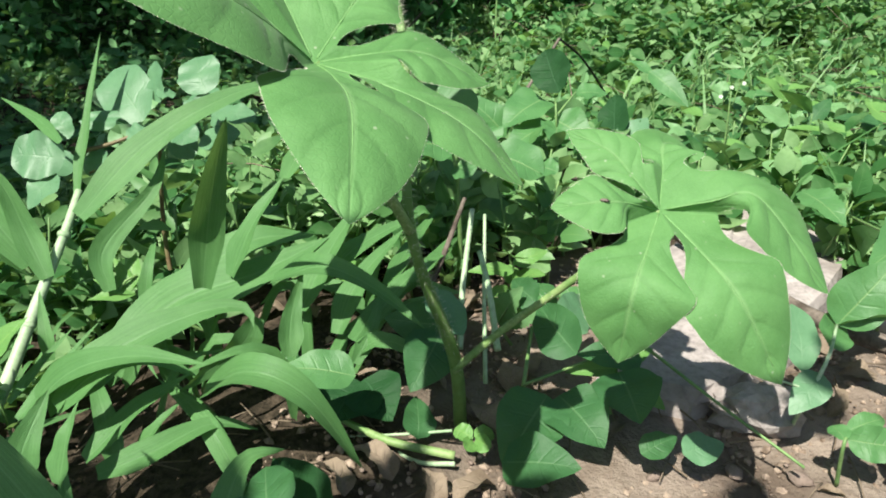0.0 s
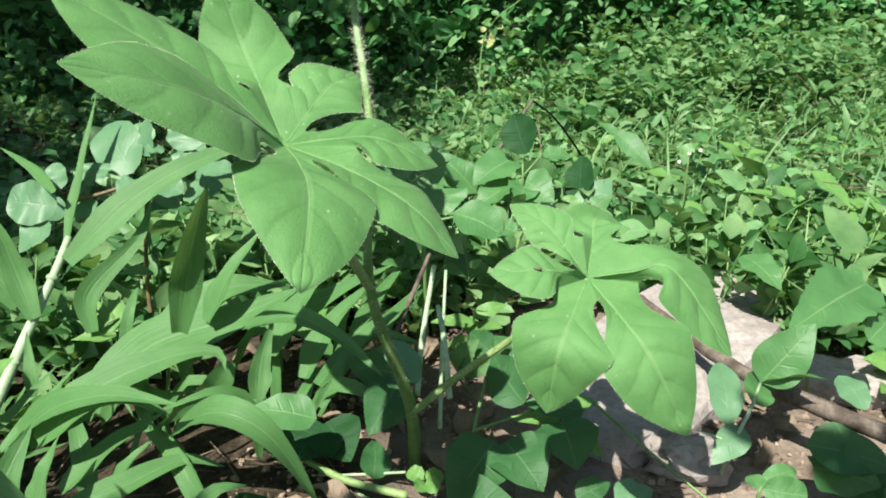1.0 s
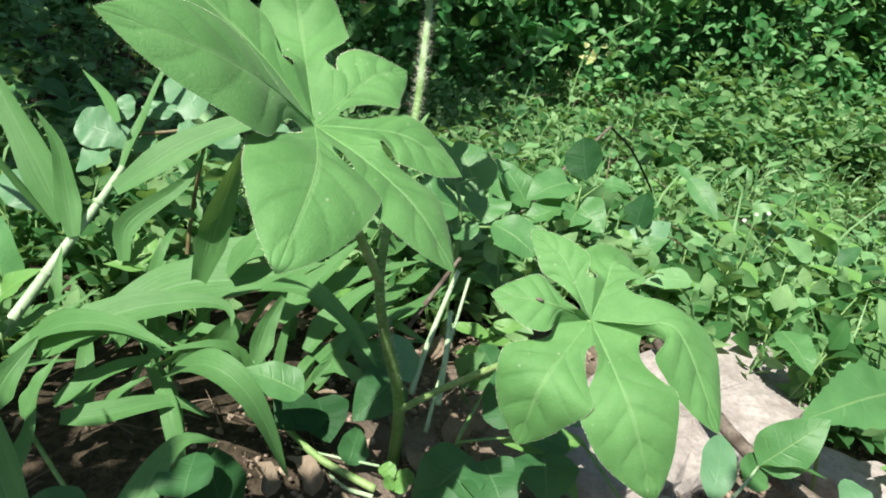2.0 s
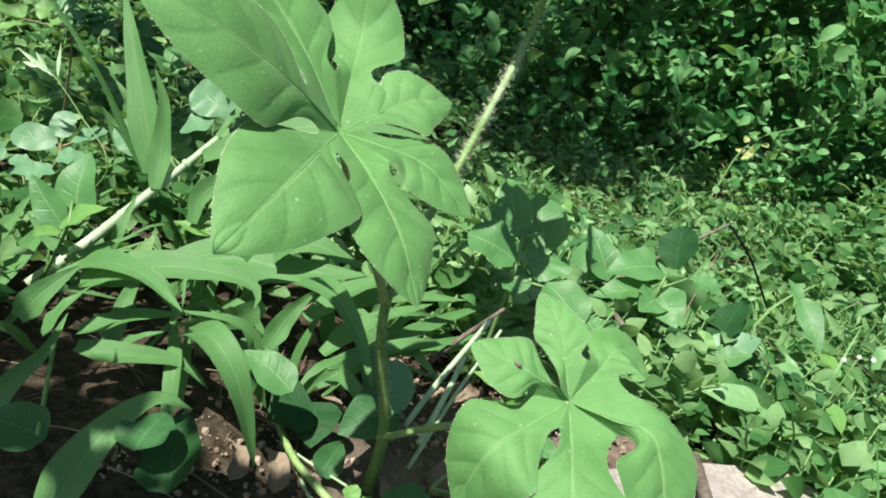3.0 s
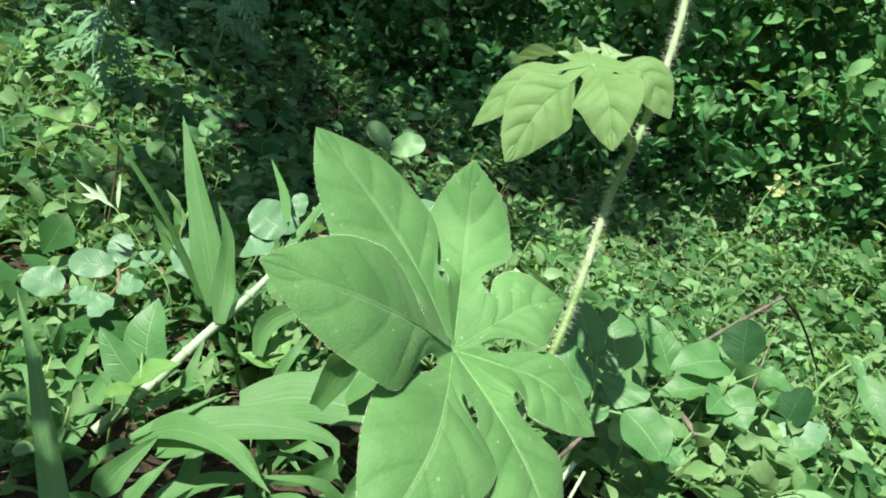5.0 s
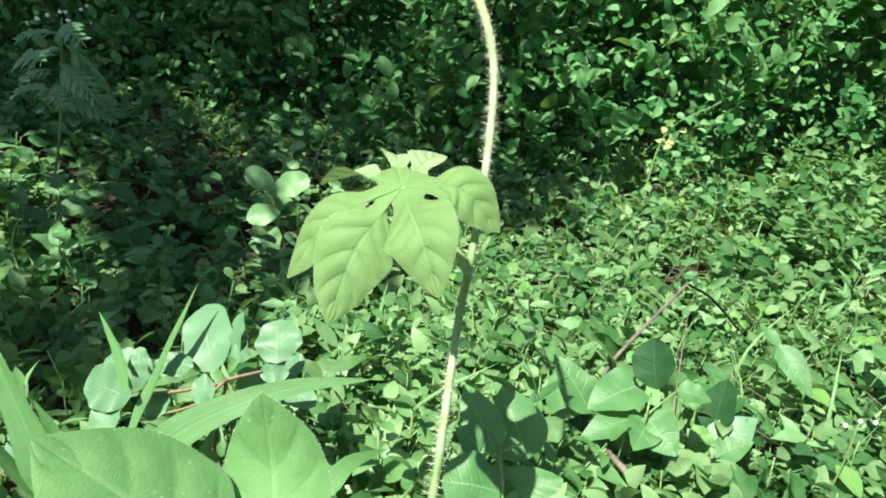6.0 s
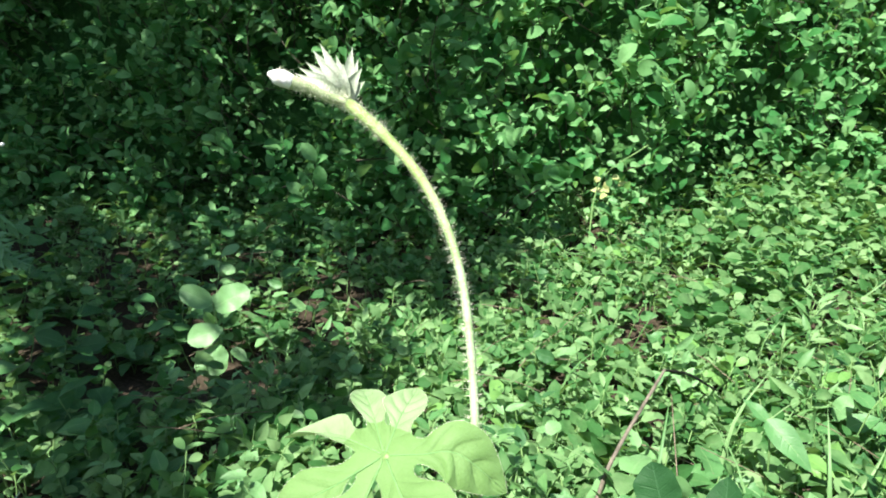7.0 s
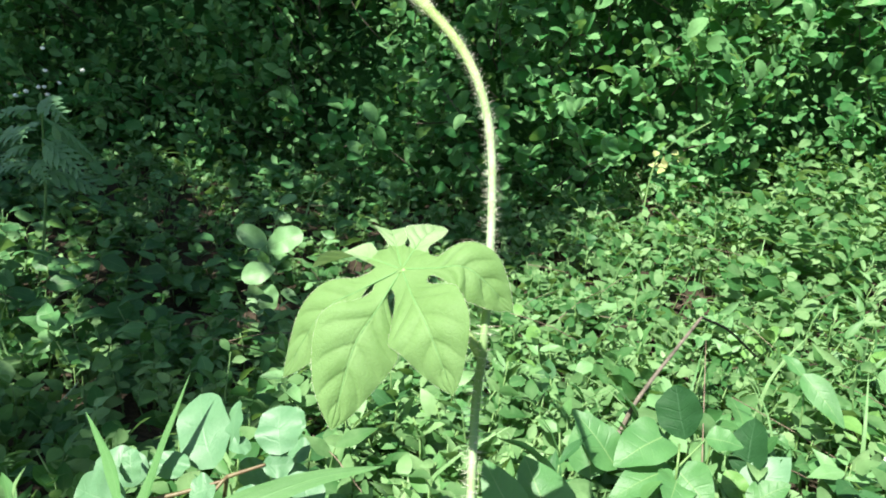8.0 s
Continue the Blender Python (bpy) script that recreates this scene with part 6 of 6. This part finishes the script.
def build_thicket():
    """The solid green mass of bushes behind the shrubs: a rising face, a rolling top and a far side, closing the view."""
    xs, rows = np.linspace(-9, 9, 121), 62
    verts, uvs = [], []
    for j in range(rows):
        for x in xs:
            rough = 0.22 * noise.fractal((x * 2.2, j * 0.24, 5.0), 0.8, 2.0, 5)
            face = hedge_front(float(np.clip(x, -4, 4))) + 0.75
            if j < 32:
                z = -0.5 + 3.4 * j / 31
                y = face + 0.36 * z + rough
            else:
                s = (j - 31) / (rows - 32)
                y, z = face + 1.04 + 7.0 * s, 2.9 + 0.5 * math.sin(math.pi * s) - 3.6 * s ** 4 + rough
            verts.append((x, y, z))
            uvs.append((x * 7, j * 0.7))
    w = len(xs)
    faces = [(i * w + j, i * w + j + 1, (i + 1) * w + j + 1, (i + 1) * w + j) for i in range(rows - 1) for j in range(w - 1)]
    single("backdrop", (np.array(verts), faces, np.array(uvs)), MASS, "dark green mass of bushes", "backdrop", kind="structure")


build_thicket()


# ---- single plants before the shrubs ----
def build_sprig():
    base = vec((-0.92, 1.39, -0.26))
    weed("round_sprig", base, "slender sprig with pairs of round pale leaves",
         [([base, (-0.907, 1.431, -0.222), (-0.950, 1.461, -0.096)], 0.003)],
         [((-0.953, 1.460, -0.097), (-1.023, 1.438, -0.063), 0.052, FACE, "round"), ((-0.940, 1.452, -0.100), (-0.862, 1.482, -0.054), 0.066, FACE, "round"),
          ((-0.907, 1.437, -0.142), (-0.970, 1.386, -0.167), 0.058, FACE, "obovate"), ((-0.929, 1.416, -0.181), (-0.893, 1.385, -0.239), 0.082, FACE, "round"),
          ((-0.929, 1.432, -0.135), (-0.947, 1.426, -0.103), 0.026, FACE, "ellipse", 0.0, FRESH), ((-0.892, 1.445, -0.194), (-0.841, 1.441, -0.221), 0.03, TILT_UP, "ovate")], PALE, STEM_GREEN)


build_sprig()


def build_yellowed():
    plant = thing("yellowing_sprig", (-0.15, 2.16, 0.0), "sprig of yellowed and spotted leaves before the shrubs", "sprig")
    centre = vec((-0.141, 2.206, 0.160))
    part("stem", tube([(-0.15, 2.16, -0.05), tuple(centre), tuple(centre + vec((0.12, 0.0, 0.12)))], [0.003, 0.0015], 6, 10), STEM_GREEN, plant)
    rng = np.random.RandomState(5)
    for i in range(18):
        a, far = rng.uniform(0, 6.28), rng.uniform(0.01, 0.09)
        p = centre + vec((math.cos(a) * far, rng.uniform(-0.03, 0.03), math.sin(a) * far * 0.8))
        b = rng.uniform(0, 6.28)
        d = vec((math.cos(b), rng.uniform(-0.5, 0.1), math.sin(b) * 0.7)) * rng.uniform(0.022, 0.040)
        yellow = far < 0.055 and i % 5 < 3
        part("leaf", leaf_between(p, p + d, 0.022, (0.2 * rng.normal(), -0.7, 0.6), "ovate", seed=i), YELLOWED if yellow else (FRESH if i % 2 else OVATE), plant)


build_yellowed()


def cut_leaf(root, way, up, length, seed):
    """A drooping leaf cut into broad pointed lobes, as one mesh."""
    rng = np.random.RandomState(seed)
    way, up = unit(vec(way)), unit(vec(up))
    side = unit(np.cross(way, up))
    rib = glide([root, root + way * length * 0.5 + up * length * 0.10, root + way * length - up * length * 0.12], 41)
    pieces = [ribbon(rib[::8], length * 0.12, up, "lance", 0.2, 0.0, 10, 2)]
    for i in range(6):
        s = 0.22 + 0.12 * i
        p = rib[int(s * 40)]
        for sign in (-1, 1):
            l = length * (0.40 - 0.22 * abs(s - 0.45)) * rng.uniform(0.75, 1.15) * (1 - 0.45 * s)
            tip = p + (side * sign * 0.75 + way * 0.65 - up * 0.15) * l
            pieces.append(ribbon([p - way * l * 0.05, (p + tip) / 2 + up * l * 0.06, tip], l * 0.36, up, "lance", 0.2, 0.0, 6, 2))
            q = p + (tip - p) * 0.45
            pieces.append(ribbon([q, q + (side * sign * 0.25 + way * 0.9) * l * 0.45], l * 0.20, up, "lance", 0.2, 0.0, 4, 2))
    return joined(pieces)


def build_feather():
    for number, (foot, top, label) in enumerate((((-1.34, 0.86, -0.22), (-1.35, 0.88, 0.17), "tall herb with pale cut leaves and tiny white flowers"),
                                                ((-1.36, 1.15, -0.25), (-1.24, 1.10, 0.25), "leaning herb with drooping cut leaves and tiny white flowers"))):
        plant = thing("feathery_herb", foot, label, "herb", "herbs with cut leaves")
        foot, top = vec(foot), vec(top)
        part("stem", tube([foot, (foot + top) / 2 + vec((0.02, 0, 0)), top], [0.004, 0.002], 7, 16), STEM_GREEN, plant)
        rng = np.random.RandomState(9 + number)
        for i in range(11):
            s = (0.40, 0.66)[number] + (0.60, 0.34)[number] * i / 11
            a = i * 2.4 + number
            part("leaf", cut_leaf(foot + (top - foot) * s, (math.cos(a), math.sin(a) * 0.7 - 0.3, -0.45 + rng.normal() * 0.25), (-0.1, -0.6, 0.75), rng.uniform(0.09, 0.16), i), FEATHER, plant)
        for i in range(9):
            p = top + vec((0.0, 0.0, 0.02)) + rng.normal(size=3) * vec((0.05, 0.03, 0.03))
            part("flower", lump(tuple(p), (0.005, 0.005, 0.004), 0.4, i, 1), PETAL, plant)


build_feather()


def build_white_flower():
    plant = thing("flowering_weed", (0.25, 0.82, -0.03), "small weed with tiny whitish flowers and pale buds", "weed")
    part("stem", tube([(0.25, 0.82, -0.04), (0.255, 0.82, 0.05), (0.253, 0.821, 0.115)], [0.0016, 0.001], 6, 10), STEM_GREEN, plant)
    for i, d in enumerate(((0, 0, 0), (0.012, -0.004, 0.006), (-0.010, 0.004, -0.012))):
        p = vec((0.253, 0.821, 0.119)) + vec(d)
        for k in range(5):
            a = k * 1.257
            part("petal", leaf_between(p, p + vec((math.cos(a) * 0.0028, math.sin(a) * 0.0015 - 0.001, math.sin(a) * 0.0024)), 0.0022, FACE, "round", rows=5, seed=k), BRACT, plant)


build_white_flower()


# ---- the tree overhead, out of view, that shades the far left ----
def build_tree():
    tree = thing("shade_tree", (-4.28, -0.52, -0.3), "leafy tree whose crown shades the thicket", "tree")
    trunk = [(-4.28, -0.52, -0.3), (-4.18, -0.42, 1.2), (-3.78, -0.02, 2.3), (-3.08, 0.48, 3.0)]
    part("trunk", tube(trunk, [0.16, 0.13, 0.10, 0.06], 12, 24, 0.1), BARK, tree)
    rng = np.random.RandomState(77)
    places, axes, normals, sizes = [], [], [], []
    for x0, x1, y0, y1, limbs, n, high in ((-5.0, -1.60, -0.35, 1.35, 26, 150, 3.05), (-4.4, -1.75, -0.75, -0.25, 11, 100, 3.05), (-4.4, -2.85, -1.5, -0.70, 9, 120, 3.05), (-4.0, -2.65, -2.3, -1.6, 9, 120, 3.05),
                                    (-1.52, -1.42, -1.95, -1.55, 1, 150, 1.9), (-1.52, -1.34, -1.75, -1.25, 5, 46, 1.9), (-1.55, -1.24, 0.0, 0.42, 4, 110, 1.9), (-1.86, -1.62, -1.55, -1.26, 5, 34, 1.9),
                                    (-2.50, -1.98, -1.15, -0.62, 9, 16, 1.9), (-2.05, -1.98, -1.12, -1.02, 1, 80, 1.9), (-1.59, -1.14, -0.60, -0.07, 7, 34, 1.9)):
        for limb in range(limbs):
            level = high + rng.uniform(-0.30, 0.30) * high / 3.05
            end = vec((rng.uniform(x0, x1) + 0.12 + SUN_SLOPE[0] * (3.05 - high), rng.uniform(y0, y1) + 0.39 + SUN_SLOPE[1] * (3.05 - high), level))
            root = vec(trunk[2]) + (vec(trunk[3]) - vec(trunk[2])) * rng.rand()
            if limb % 2 == 0:
                part("limb", tube([root, (root + end) / 2 + vec((0, 0, 0.12)), end], [0.035, 0.02, 0.008], 6, 10, 0.1), BARK, tree)
            places.append(end + np.clip(rng.normal(size=(n, 3)), -1.7, 1.7) * vec((0.24, 0.22, 0.14)) * (1.0 if x1 - x0 > 1 else 0.40))
            axes.append(rng.normal(size=(n, 3)) + vec((0, 0, -0.4)))
            normals.append(rng.normal(size=(n, 3)) * 0.6 + UP)
            sizes.append(rng.uniform(0.07, 0.14, n))
    crown = part("crown", scatter(small_leaf("ovate", 0.6, 0.08, 0.2, 4, 2), np.vstack(places), np.vstack(axes), np.vstack(normals), np.concatenate(sizes)), SHRUB, tree)
    tagged(crown, kind="stuff")


build_tree()


def build_path_bush():
    """An unseen leafy sprig, added only to shade the grass's foot and the soil in front."""
    bush = thing("shade_sprig", (-0.60, -0.50, 0.0), "unseen leafy sprig added to cast shade", "bush")
    rng = np.random.RandomState(70)
    part("stem", tube([(-0.60, -0.50, -0.1), (-0.55, -0.47, 0.35), (-0.38, -0.43, 0.72)], [0.008, 0.005, 0.003], 8, 14, 0.1), BARK, bush)
    for i in range(168):
        a, r = rng.uniform(0, 6.28), rng.rand() ** 0.5
        # patches of ground that the added leaves are to shade
        x, y, w, h = ((-0.28, 0.12, 0.10, 0.075), (-0.10, 0.145, 0.085, 0.050), (-0.17, 0.10, 0.09, 0.07), (-0.01, 0.190, 0.10, 0.045), (0.14, 0.195, 0.11, 0.050),
                      (-0.20, 0.185, 0.11, 0.040), (0.29, 0.305, 0.07, 0.050))[i % 7]
        foot = vec((x + w * r * math.cos(a), y + h * r * math.sin(a), 0.0))
        p = foot + vec((-SUN_SLOPE[0], -SUN_SLOPE[1], 1.0)) * rng.uniform(0.64, 0.80)
        d = rng.normal(size=3) * vec((1, 1, 0.4))
        part("leaf", leaf_between(p, p + unit(d) * 0.045, 0.028, (0.0, -0.3, 0.95), "ovate", rows=5, seed=i), OVATE, bush)


build_path_bush()
